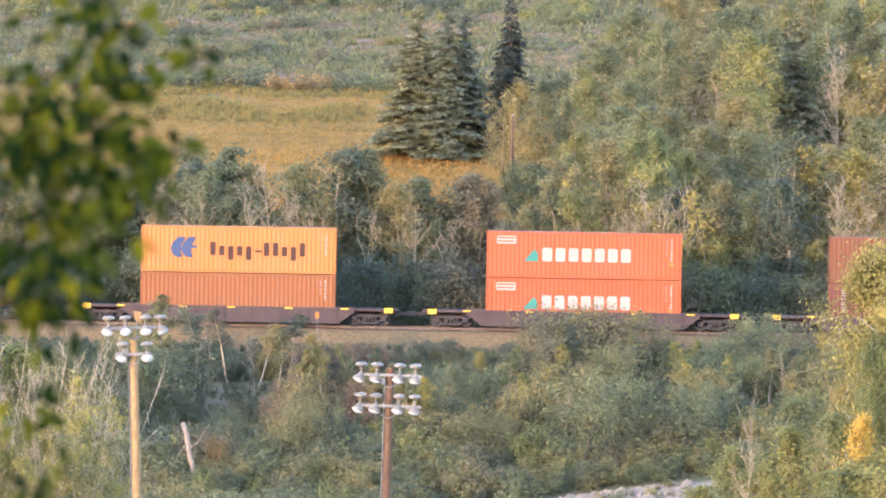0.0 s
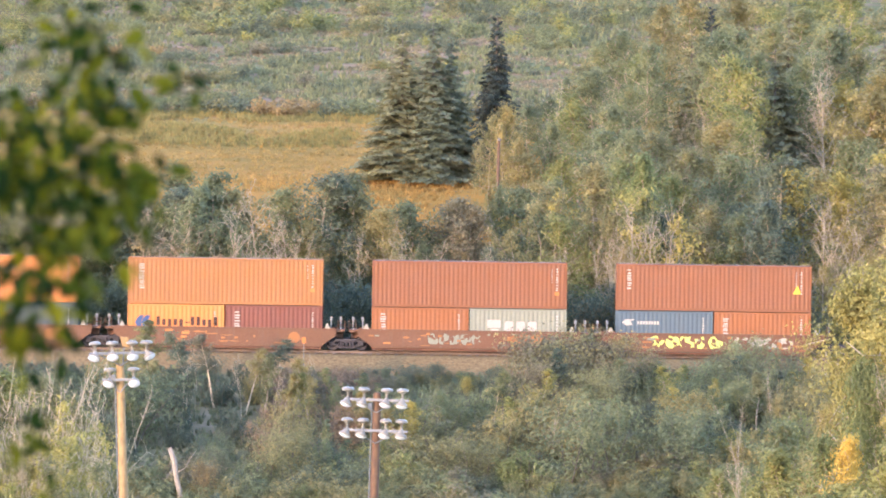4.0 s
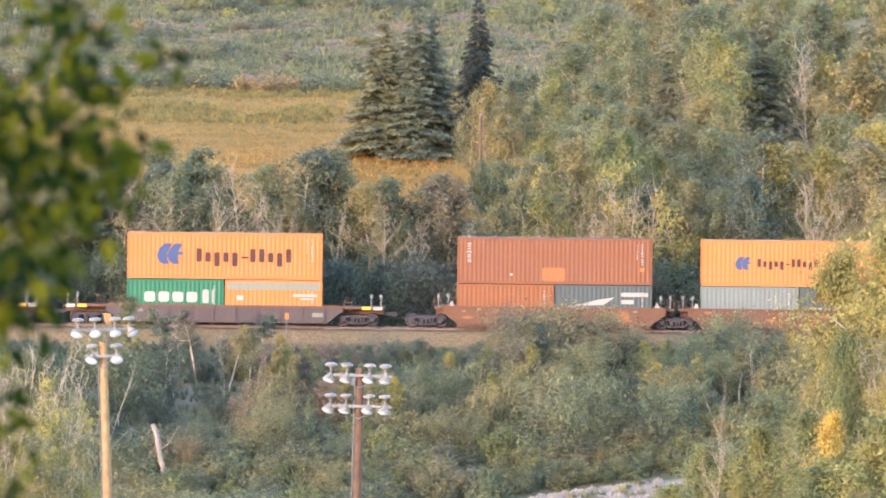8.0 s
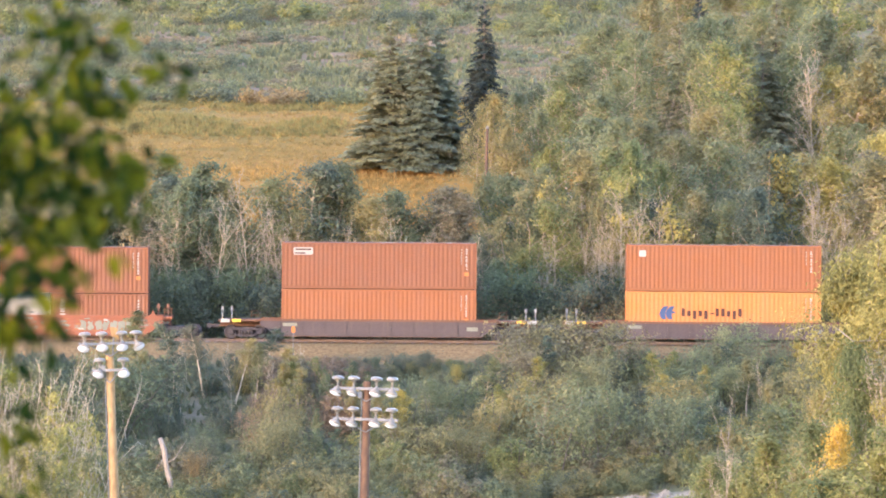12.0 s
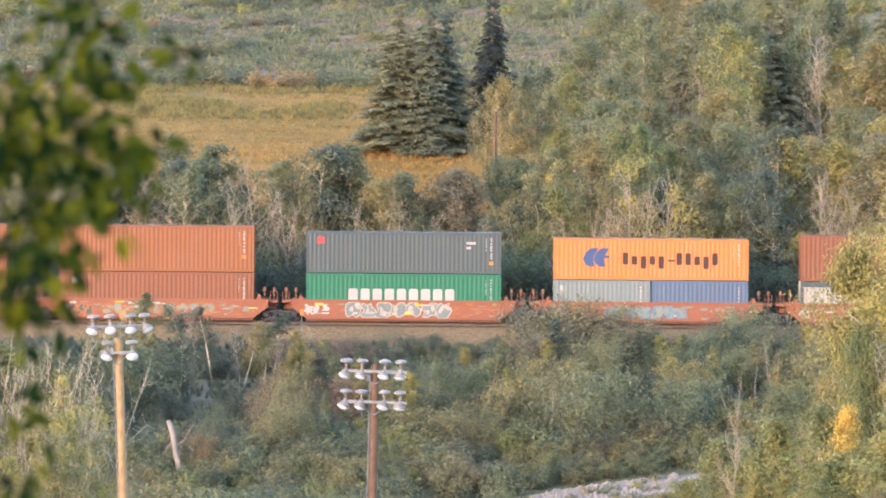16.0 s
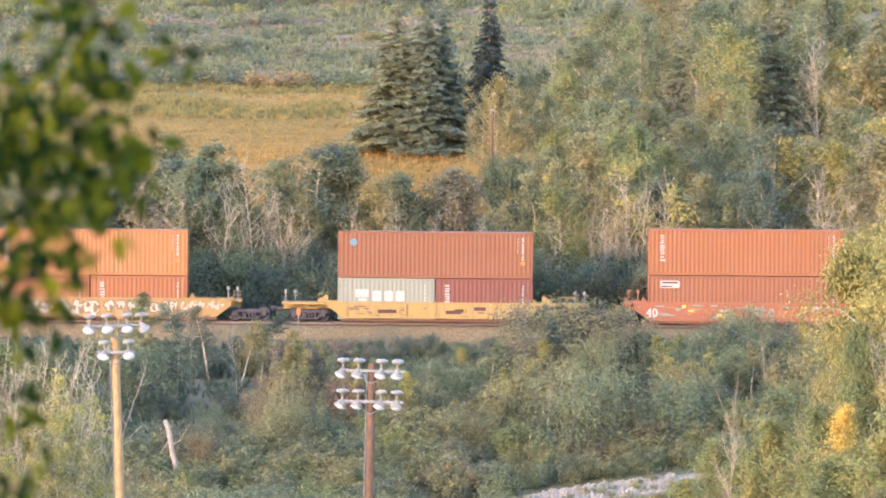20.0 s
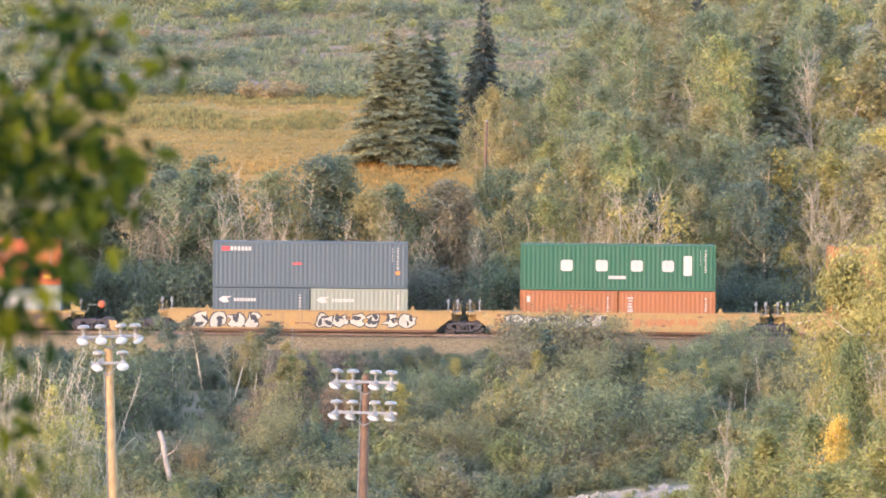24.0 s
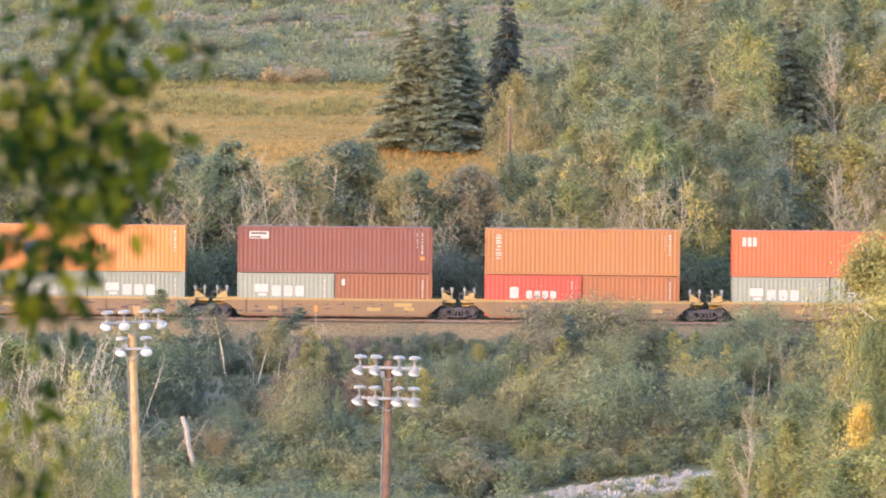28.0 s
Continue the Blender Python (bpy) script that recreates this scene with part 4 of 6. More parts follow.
def plain_box_shell(length, height):
    """Roof, floor, end walls and far wall, seen at most edge-on."""
    s = Shape()
    a, b = length / 2 - 0.03, 1.19
    s.box(-a, a, -b + 0.06, b - 0.02, height - 0.06, height - 0.02)
    s.box(-a, a, -b + 0.06, b - 0.02, 0.10, 0.15)
    s.box(-a, -a + 0.04, -b + 0.06, b - 0.02, 0.15, height - 0.06)
    s.box(a - 0.04, a, -b + 0.06, b - 0.02, 0.15, height - 0.06)
    s.box(-a + 0.05, a - 0.05, b - 0.02, b, 0.15, height - 0.06)
    return s.mesh("box_shell")


def plates(rects, y=FACE - 0.003, depth=0.003):
    s = Shape()
    for x0, x1, z0, z1 in rects:
        s.box(x0, x1, y, y + depth, z0, z1, min(x1 - x0, z1 - z0) * 0.12)
    return s


def word_bars(box, x0, x1, z0, z1, heights, heavy, mat):
    """Plain bars that stand for the letters of a word: broad blocks, or narrow ones where the writing is thin."""
    step = (x1 - x0) / len(heights)
    for i, (lo, hi) in enumerate(heights):
        a, b = x0 + step * i, x0 + step * (i + (0.76 if heavy else 0.58))
        if not heavy and hi - lo < 0.2:
            b = x0 + step * (i + 0.8)
        c, d = z0 + (z1 - z0) * lo, z0 + (z1 - z0) * hi
        hang("letter_block", Shape().box(a, b, FACE - 0.003, FACE, c, d, (b - a) * 0.14 if d - c > 0.2 else 0.0).mesh("letter_block"), mat, box)


TALL, LOW, DROP = (0.25, 1.0), (0.25, 0.78), (0.0, 0.78)


def wing_emblem(x0, x1, z0, z1):
    """Two swept wings one behind the other."""
    s = Shape()
    w, h = x1 - x0, z1 - z0
    for k in (0, 1):
        a = x0 + 0.40 * w * k
        upper = [(a, z0 + 0.40 * h), (a + 0.40 * w, z0 + 0.46 * h), (a + 0.42 * w, z0 + 0.60 * h), (a + 0.58 * w, z1), (a + 0.30 * w, z1), (a + 0.10 * w, z0 + 0.74 * h)]
        lower = [(a, z0 + 0.40 * h), (a + 0.10 * w, z0 + 0.12 * h), (a + 0.24 * w, z0), (a + 0.46 * w, z0), (a + 0.40 * w, z0 + 0.22 * h), (a + 0.40 * w, z0 + 0.46 * h)]
        s.slab(upper, FACE - 0.003, FACE)
        s.slab(lower, FACE - 0.003, FACE)
    s.box(x0 + 0.78 * w, x1, FACE - 0.0045, FACE - 0.0035, z0 + 0.46 * h, z0 + 0.60 * h)
    return s


def code_column(x, z_top, height, seed, width=0.20):
    """A column of small unreadable characters."""
    rng = random.Random(seed)
    rects, z = [], z_top
    while z > z_top - height:
        h = rng.uniform(0.06, 0.11)
        rects.append((x - width / 2 * rng.uniform(0.6, 1), x + width / 2 * rng.uniform(0.6, 1), z - h, z))
        z -= h + rng.uniform(0.03, 0.12)
    return plates(rects)


def code_rows(x0, z_top, widths, h=0.10, gap=0.07):
    return plates([(x0, x0 + w, z_top - i * (h + gap) - h, z_top - i * (h + gap)) for i, w in enumerate(widths)])


def add_marks(box, style, L, H, seed):
    W, B, K = PAINT["mark_white"], PAINT["mark_blue"], PAINT["mark_brown"]
    x = lambda q: -L / 2 + q * L
    if style == "wing_big":
        hang("emblem", wing_emblem(x(0.15), x(0.285), H * 0.32, H * 0.76).mesh("emblem"), B, box, None, "blue winged emblem")
        word_bars(box, x(0.355), x(0.86), H * 0.28, H * 0.66, (TALL, LOW, DROP, LOW, DROP, (0.45, 0.56), TALL, TALL, LOW, DROP, TALL), False, K)
    elif style in ("wing_small", "wing_low"):
        low = 0.36 if style == "wing_small" else 0.40
        hang("emblem", wing_emblem(x(0.17), x(0.25), H * low, H * (low + 0.28)).mesh("emblem"), B, box, None, "blue winged emblem")
        word_bars(box, x(0.285), x(0.605), H * (low + 0.01), H * (low + 0.24), (TALL, LOW, DROP, LOW, DROP, (0.45, 0.56), TALL, TALL, LOW, DROP, TALL), False, K)
    elif style == "wing_short":
        hang("emblem", wing_emblem(x(0.08), x(0.24), H * 0.42, H * 0.72).mesh("emblem"), B, box, None, "blue winged emblem")
        word_bars(box, x(0.30), x(0.95), H * 0.42, H * 0.70, (TALL, LOW, DROP, LOW, DROP, (0.45, 0.56), TALL, TALL, LOW, DROP, TALL), False, K)
    elif style in ("triangle", "triangle_low"):
        z = H * 0.36 if style == "triangle" else 0.98
        word_bars(box, x(0.285), x(0.755), z, z + 0.86, ((0, 1),) * 7, True, W)
        s = Shape().slab([(x(0.19), z), (x(0.262), z), (x(0.262), z + 0.45), (x(0.245), z + 0.75)], FACE - 0.003, FACE)
        hang("emblem", s.mesh("emblem"), PAINT["mark_teal"], box, None, "teal triangle emblem")
        hang("sign_plate", plates([(x(0.05), x(0.15), H - 0.78, H - 0.28)]).mesh("sign_plate"), W, box)
        hang("plate_writing", plates([(x(0.055), x(0.145), H - 0.45, H - 0.36), (x(0.055), x(0.14), H - 0.66, H - 0.58)], FACE - 0.005, 0.0015).mesh("plate_writing"), PAINT["vermilion"], box)
    elif style == "wide_word":
        word_bars(box, x(0.217), x(0.775), H - 1.85, H - 0.95, ((0, 1),) * 9, True, W)
    elif style == "spaced":
        for q in (0.205, 0.385, 0.565, 0.725):
            hang("letter_block", Shape().box(x(q), x(q) + 0.74, FACE - 0.003, FACE, H - 1.7, H - 1.0, 0.1).mesh("letter_block"), W, box)
        for rect in [(x(0.835), x(0.878), H - 1.95, H - 0.7), (x(0.45), x(0.54), H - 2.18, H - 1.98)]:
            hang("sign_plate", plates([rect]).mesh("sign_plate"), W, box)
    elif style in ("word20", "word20_low"):
        z = 1.14
        hang("emblem", plates([(x(0.18), x(0.32), z + 0.25, z + 0.75), (x(0.22), x(0.30), z, z + 0.18)]).mesh("emblem"), W, box)
        word_bars(box, x(0.36), x(0.72), z, z + 0.66, ((0, 1),) * 3, True, W)
    elif style == "word20_k":
        word_bars(box, x(0.26), x(0.38), 1.12, 1.85, ((0, 1),), True, W)
        word_bars(box, x(0.43), x(0.76), 1.12, 1.62, ((0, 1),) * 4, True, W)
    elif style == "bird":
        s = Shape().slab([(x(0.12), 1.25), (x(0.5), 1.35), (x(0.62), 1.85), (x(0.44), 1.68), (x(0.28), 1.42)], FACE - 0.003, FACE)
        s.box(x(0.12), x(0.62), FACE - 0.003, FACE, 1.12, 1.22)
        hang("emblem", s.mesh("emblem"), W, box, None, "white bird-wing emblem")
        hang("wordmark", code_rows(x(0.68), H - 0.45, (1.7, 0.8), 0.26, 0.2).mesh("wordmark"), W, box)["kind"] = "stuff"
    elif style == "cross":
        hang("emblem", Shape().slab([(x(0.14), 2.05), (x(0.165), 2.05), (x(0.32), 1.6), (x(0.295), 1.6)], FACE - 0.003, FACE).slab([(x(0.14), 1.6), (x(0.165), 1.6), (x(0.32), 2.05), (x(0.295), 2.05)], FACE - 0.005, FACE - 0.0035).mesh("emblem"), PAINT["vermilion"], box, None, "orange-red cross emblem")
        word_bars(box, x(0.1), x(0.34), 1.12, 1.34, ((0, 1),) * 5, True, W)
    elif style == "star":
        hang("emblem", Shape().slab([(x(0.06), 1.85), (x(0.11), 1.65), (x(0.17), 1.7), (x(0.15), 1.92), (x(0.20), 2.05), (x(0.10), 2.05)], FACE - 0.003, FACE).mesh("emblem"), W, box)
        word_bars(box, x(0.22), x(0.45), 1.74, 1.94, ((0, 1),) * 8, True, W)
    elif style == "green20":
        word_bars(box, x(0.18), x(0.76), 1.16, 1.80, ((0, 1),) * 4, True, W)
        for rect in [(x(0.78), x(0.845), 1.1, 1.95), (x(0.875), x(0.90), 1.1, 1.95)]:
            hang("sign_plate", plates([rect]).mesh("sign_plate"), W, box)
    elif style == "corner_word":
        word_bars(box, x(0.05), x(0.13), H - 1.0, H - 0.44, ((0, 1),) * 3, True, W)
        hang("small_mark", plates([(x(0.5), x(0.508), H * 0.3, H * 0.34), (x(0.91), x(0.955), H * 0.14, H * 0.22)]).mesh("small_mark"), PAINT["mark_yellow"], box)
    elif style == "tall_word":
        hang("wordmark", code_column(x(0.07 if L > 8 else 0.12), H - 0.4, 1.55, seed, 0.38).mesh("wordmark"), W, box, None, "upright white word")["kind"] = "stuff"
    elif style == "label":
        hang("sign_plate", plates([(x(0.06), x(0.16), H - 0.78, H - 0.32)]).mesh("sign_plate"), W, box)
        hang("plate_writing", plates([(x(0.07), x(0.15), H - 0.50, H - 0.40), (x(0.065), x(0.12), H - 0.72, H - 0.64)], FACE - 0.005, 0.0015).mesh("plate_writing"), PAINT["mark_brown"], box)
    elif style == "dot":
        s = Shape()
        s.slab([(x(0.08) + 0.24 * math.cos(k * math.pi / 5), H - 0.68 + 0.24 * math.sin(k * math.pi / 5)) for k in range(10)], FACE - 0.003, FACE)
        hang("emblem", s.mesh("emblem"), PAINT["mark_cyan"], box, None, "pale blue round emblem")
    elif style == "tiny":
        hang("sign_plate", plates([(x(0.065), x(0.10), H - 0.75, H - 0.35)]).mesh("sign_plate"), W, box)
    elif style == "red_label":
        hang("sign_plate", plates([(x(0.055), x(0.095), H - 0.75, H - 0.35)]).mesh("sign_plate"), PAINT["mark_red"], box)
        hang("wordmark", code_rows(x(0.82), H - 0.6, (0.6, 0.3), 0.16, 0.14).mesh("wordmark"), W, box)["kind"] = "stuff"
    elif style == "red_word":
        hang("emblem", plates([(x(0.045), x(0.085), H - 0.6, H - 0.34)]).mesh("emblem"), PAINT["mark_red"], box)
        word_bars(box, x(0.09), x(0.20), H - 0.6, H - 0.34, ((0, 1),) * 6, True, W)
        hang("small_mark", plates([(x(0.41), x(0.455), H * 0.5, H * 0.54)]).mesh("small_mark"), PAINT["mark_red"], box)
    elif style == "patch":
        hang("repaired_panel", plates([(x(0.435), x(0.555), 0.18, 1.05)]).mesh("repaired_panel"), PAINT["tan"], box, None, "paler repainted square panel")
        hang("sign_plate", plates([(x(0.27), x(0.285), 0.52, 0.66)]).mesh("sign_plate"), W, box)
        hang("wordmark", code_column(x(0.06), H - 0.35, 1.2, seed, 0.3).mesh("wordmark"), W, box)["kind"] = "stuff"
    elif style == "silver_top":
        hang("roof_band", plates([(x(0.02), x(0.98), H - 0.62, H - 0.16)]).mesh("roof_band"), PAINT["pale"], box, None, "dirty silver band under the roof")
        for rect in [(x(0.12), x(0.19), 1.3, 1.6), (x(0.70), x(0.95), 1.55, 1.72), (x(0.78), x(0.92), 1.36, 1.46)]:
            hang("sign_plate", plates([rect]).mesh("sign_plate"), W, box)
    elif style == "dark_frame":
        hang("roof_band", plates([(x(0.0), x(1.0), H - 0.34, H - 0.01)]).mesh("roof_band"), PAINT["slate"], box, None, "dark grey upper frame")
        hang("end_frame", plates([(x(0.0), x(0.035), 0.02, H - 0.36)]).mesh("end_frame"), PAINT["slate"], box, None, "dark grey end frame")
        hang("sign_plate", plates([(x(0.78), x(0.84), 1.35, 1.44)]).mesh("sign_plate"), PAINT["slate"], box)
    elif style == "warning":
        hang("wordmark", code_column(x(0.065), H - 0.35, 1.15, seed, 0.3).mesh("wordmark"), W, box)["kind"] = "stuff"
        hang("warning_sign", Shape().slab([(x(0.905), H - 1.75), (x(0.95), H - 1.75), (x(0.928), H - 1.2)], FACE - 0.003, FACE).mesh("warning_sign"), PAINT["mark_yellow"], box)
    if L > 8:
        hang("container_code", code_column(x(0.948), H - 0.35, 1.35, seed + 7, 0.15).mesh("container_code"), W, box)["kind"] = "stuff"
        hang("container_code", code_column(x(0.922), H - 0.38, 0.9, seed + 8, 0.07).mesh("container_code"), W, box)["kind"] = "stuff"
        if seed % 3:
            hang("height_mark", plates([(x(0.937), x(0.960), H - 2.05, H - 1.82)]).mesh("height_mark"), PAINT["amber"], box)
    else:
        hang("container_code", code_column(x(0.90), H - 0.4, 1.1, seed + 7, 0.13).mesh("container_code"), W, box)["kind"] = "stuff"


COLOUR_WORDS = {"orange": "orange", "amber": "amber orange", "brown": "red-brown", "rust": "rust red", "maroon": "dark maroon", "red": "bright red", "vermilion": "orange-red", "tan": "orange-brown", "pale": "pale grey", "green": "bright green", "deep_green": "dark green", "slate": "dark slate grey", "navy": "dark blue", "steel_blue": "dull steel blue", "grey_blue": "faded grey-blue", "blue": "dull blue", "white": "dirty white"}


def container(x, z, L, H, colour, style, seed):
    long = L > 8
    word = "forty-foot" if long else "twenty-foot"
    box = thing("shipping_container", "%s corrugated steel %s container stacked on a well wagon" % (COLOUR_WORDS[colour], word), "shipping container", pose(x, 0, z), "containers on the train")
    mat = PAINT[colour]
    a = L / 2
    key = (long, H)
    hang("side_wall", kept(("side",) + key, lambda: corrugated(L, H)), mat, box)
    hang("box_shell", kept(("shell",) + key, lambda: plain_box_shell(L, H)), mat, box)
    post = kept(("post", H), lambda: Shape().box(-0.06, 0.06, -0.06, 0.06, 0.118, H - 0.118, 0.012).mesh("corner_post"))
    cast = kept("cast", lambda: Shape().box(-0.089, 0.089, -0.081, 0.081, 0, 0.118, 0.02).mesh("corner_casting"))
    top = kept(("top",) + key, lambda: Shape().box(-a + 0.178, a - 0.178, FACE, FACE + 0.06, H - 0.10, H - 0.012, 0.01).mesh("top_rail"))
    low = kept(("low",) + key, lambda: Shape().box(-a + 0.178, a - 0.178, FACE, FACE + 0.06, 0.012, 0.16, 0.01).mesh("bottom_rail"))
    for s in (-1, 1):
        hang("top_rail", top, mat, box, pose(0, 0 if s < 0 else 2.378, 0))
        hang("bottom_rail", low, mat, box, pose(0, 0 if s < 0 else 2.378, 0))
        for e in (-1, 1):
            hang("corner_post", post, mat, box, pose(e * (a - 0.06), s * 1.157, 0))
            hang("corner_casting", cast, mat, box, pose(e * (a - 0.089), s * 1.138, 0))
            hang("corner_casting", cast, mat, box, pose(e * (a - 0.089), s * 1.138, H - 0.118))
    add_marks(box, style, L, H, seed)
    MOVING.append((box, x, z))
    return box


def wheel_mesh():
    m = pose(0, 0, 0, 90, 0, 0)
    return Shape().lathe([(0.0, -0.065), (0.16, -0.065), (0.17, -0.03), (0.33, -0.02), (0.36, -0.065), (0.42, -0.065), (0.425, 0.03), (0.455, 0.06), (0.455, 0.075), (0.36, 0.075), (0.33, 0.02), (0.12, 0.03), (0.0, 0.03)], 20, m).mesh("wheel", True)


def side_frame_mesh():
    s = Shape()
    s.slab([(-1.12, 0.50), (-0.5, 0.60), (0.5, 0.60), (1.12, 0.50), (1.14, 0.62), (0.5, 0.76), (-0.5, 0.76), (-1.14, 0.62)], -0.09, 0.09)
    s.slab([(-1.02, 0.48), (-0.46, 0.17), (0.46, 0.17), (1.02, 0.48), (0.88, 0.52), (0.40, 0.27), (-0.40, 0.27), (-0.88, 0.52)], -0.08, 0.08)
    for x in (-0.38, 0.38):
        s.box(x - 0.06, x + 0.06, -0.07, 0.07, 0.25, 0.62, 0.01)
    for x in (-0.89, 0.89):
        s.box(x - 0.15, x + 0.15, -0.13, 0.10, 0.34, 0.58, 0.05)
    return s.mesh("side_frame")


WHEELSETS = []


def bogie(parent, x):
    """A three-piece truck: side frames, springs, bolster and two wheelsets that turn."""
    b = new("bogie")
    b.empty_display_size = 0.2
    b.parent = parent
    b.matrix_basis = pose(x, 0, 0)
    frame_me, spring = kept("frame", side_frame_mesh), kept("spring", lambda: Shape().lathe([(0.05, 0), (0.09, 0.03), (0.05, 0.06), (0.09, 0.09), (0.05, 0.12), (0.09, 0.15), (0.05, 0.18), (0.09, 0.21), (0.05, 0.24)], 8).mesh("spring", True))
    for y in (-1.0, 1.0):
        hang("side_frame", frame_me, IRON, b, pose(0, y, 0))
        for dx in (-0.22, 0.0, 0.22):
            hang("spring", spring, IRON, b, pose(dx, y * 1.09, 0.30))
    hang("bolster", kept("bolster", lambda: Shape().box(-0.22, 0.22, -1.1, 1.1, 0.52, 0.78, 0.04).mesh("bolster")), IRON, b)
    ws = kept("wheelset", lambda: (wheel_mesh(), 0))[0]
    axle = kept("axle", lambda: Shape().tube([(0, -1.0, 0), (0, 1.0, 0)], [0.075, 0.075], 10).mesh("axle"))
    both = kept("pair", lambda: join_wheels(ws, axle))
    for k, dx in enumerate((-0.89, 0.89)):
        w = hang("wheelset", both, IRON, b, pose(dx, 0, 0.455))
        WHEELSETS.append((w, dx))
    return b


def join_wheels(wheel, axle):
    s = Shape()
    for y, flip in ((-0.78, False), (0.78, True)):
        s.put([(v.co.x, y + (-v.co.y if not flip else v.co.y), v.co.z) for v in wheel.vertices], [tuple(p.vertices) for p in wheel.polygons])
    s.put([tuple(v.co) for v in axle.vertices], [tuple(p.vertices) for p in axle.polygons])
    return s.mesh("wheelset", True)


SIDE = -1.46
FLOOR = {"rusty": 0.20, "scarlet": 0.21, "sunny": 0.20, "ochre": 0.22, "trim": 0.26}
CARS = {  # half well, sill top, sill bottom, half unit, chord paint, body paint, ribs, words
    "plate": (7.3, 1.12, 0.18, 10.05, "car_umber", "car_umber", 8, "dark umber well wagon with yellow corner marks"),
    "prairie": (7.4, 1.28, 0.26, 10.05, "car_rust", "car_grey", 10, "grey-brown well wagon with a rusty top chord"),
    "rusty": (6.95, 1.38, 0.26, 7.5, "car_rust", "car_rust", 0, "rust-brown articulated well wagon unit"),
    "scarlet": (7.0, 1.42, 0.26, 7.6, "car_red", "car_red", 0, "orange-red articulated well wagon unit with graffiti"),
    "sunny": (6.7, 1.28, 0.30, 9.6, "car_yellow", "car_yellow", 7, "bright yellow well wagon"),
    "ochre": (8.85, 1.42, 0.28, 9.5, "car_ochre", "car_ochre", 0, "ochre yellow long well wagon unit with graffiti"),
    "trim": (6.75, 1.26, 0.28, 7.6, "car_yellow", "car_brown", 6, "brown well wagon unit with a yellow top chord"),
}


def scrawl(parent, x0, x1, z0, z1, paint_name, seed, letters, outline=None):
    """Sprayed marks that cannot be read: swollen angular blocks side by side, edged and crossed by strokes of another colour."""
    rng = random.Random(seed)
    step, tall = (x1 - x0) / letters, z1 - z0
    for i in range(letters):
        cx, cz = x0 + step * (i + 0.5), (z0 + z1) / 2
        slant = rng.uniform(-0.15, 0.25) * step
        ring = []
        for k in range(12):
            a = 6.2832 * (k + rng.uniform(-0.3, 0.3)) / 12
            c, d = math.cos(a), math.sin(a)
            square = 1 / max(abs(c), abs(d)) ** 0.75
            r = square * (rng.uniform(0.42, 0.62) if rng.random() < 0.25 else rng.uniform(0.86, 1.12))
            ring.append((c * r * step * 0.48, d * r * tall * 0.47))

        def block(grow, deep):
            pts = []
            for px, pz in ring:
                long = math.hypot(px, pz)
                q = (long + grow) / long
                pts.append((cx + px * q + slant * pz / tall, SIDE - deep - 0.0003 * (i % 2), min(z1 + 0.08, max(z0 - 0.05, cz + pz * q))))
            return Shape().put(pts, [tuple(range(12))])

        mark = hang("graffiti_mark", block(0, 0.0060).mesh("graffiti_mark"), PAINT[paint_name], parent)
        if not outline:
            continue
        hang("graffiti_edge", block(0.085, 0.0030).mesh("graffiti_edge"), PAINT[outline], mark)
        for k in range(rng.choice((2, 3, 3))):
            a = rng.choice((0.1, 1.2, 1.57, 1.9, 2.6)) + rng.uniform(-0.2, 0.2)
            ux, uz = math.cos(a), math.sin(a)
            sx, sz = cx + rng.uniform(-0.30, 0.30) * step, cz + rng.uniform(-0.30, 0.30) * tall
            reach = rng.uniform(0.16, 0.30) * (tall if abs(uz) > 0.6 else step)
            w = min(0.13, step * 0.15) * rng.uniform(0.6, 1.3)
            bow = rng.uniform(-0.10, 0.10)
            line = [(sx + ux * reach * q - uz * bow * (1 - q * q), sz + uz * reach * q + ux * bow * (1 - q * q), w * (1 - 0.55 * abs(q + 0.2))) for q in (-1, -0.4, 0.3, 1)]
            pts = [(x - uz * e, z + ux * e) for x, z, e in line] + [(x + uz * e, z - ux * e) for x, z, e in reversed(line)]
            stroke = Shape().put([(x, SIDE - 0.0078 - 0.0004 * k, min(z1 + 0.05, max(z0 - 0.04, z))) for x, z in pts], [tuple(range(8))])
            hang("graffiti_stroke", stroke.mesh("graffiti_stroke"), PAINT[outline], mark)


def chipped(parent, x0, x1, z0, z1, paint_name, seed, count):
    """Patches where the top paint has flaked off the side plate."""
    rng = random.Random(seed)
    s = Shape()
    for i in range(count):
        cx, cz = rng.uniform(x0, x1), rng.uniform(z0, z1)
        rx, rz = rng.uniform(0.06, 0.5), rng.uniform(0.02, 0.10)
        n = 9
        s.slab([(cx + rx * rng.uniform(0.5, 1.2) * math.cos(6.2832 * k / n), cz + rz * rng.uniform(0.5, 1.2) * math.sin(6.2832 * k / n)) for k in range(n)], SIDE - 0.0012 - 0.00004 * i, SIDE)
    hang("flaked_paint", s.mesh("flaked_paint"), PAINT[paint_name], parent, None, "patches of flaked paint")["kind"] = "stuff"


def lettering(parent, words, x, z, size, paint_name, label="", thick=0.0):
    cu = bpy.data.curves.new("writing", "FONT")
    cu.body, cu.size, cu.extrude, cu.offset = words, size, 0.0015, thick
    cu.resolution_u = 2
    tmp = bpy.data.objects.new("writing", cu)
    me = bpy.data.meshes.new_from_object(tmp)
    bpy.data.objects.remove(tmp)
    hang("writing", me, PAINT[paint_name], parent, pose(x, SIDE - 0.009, z, 90), label)


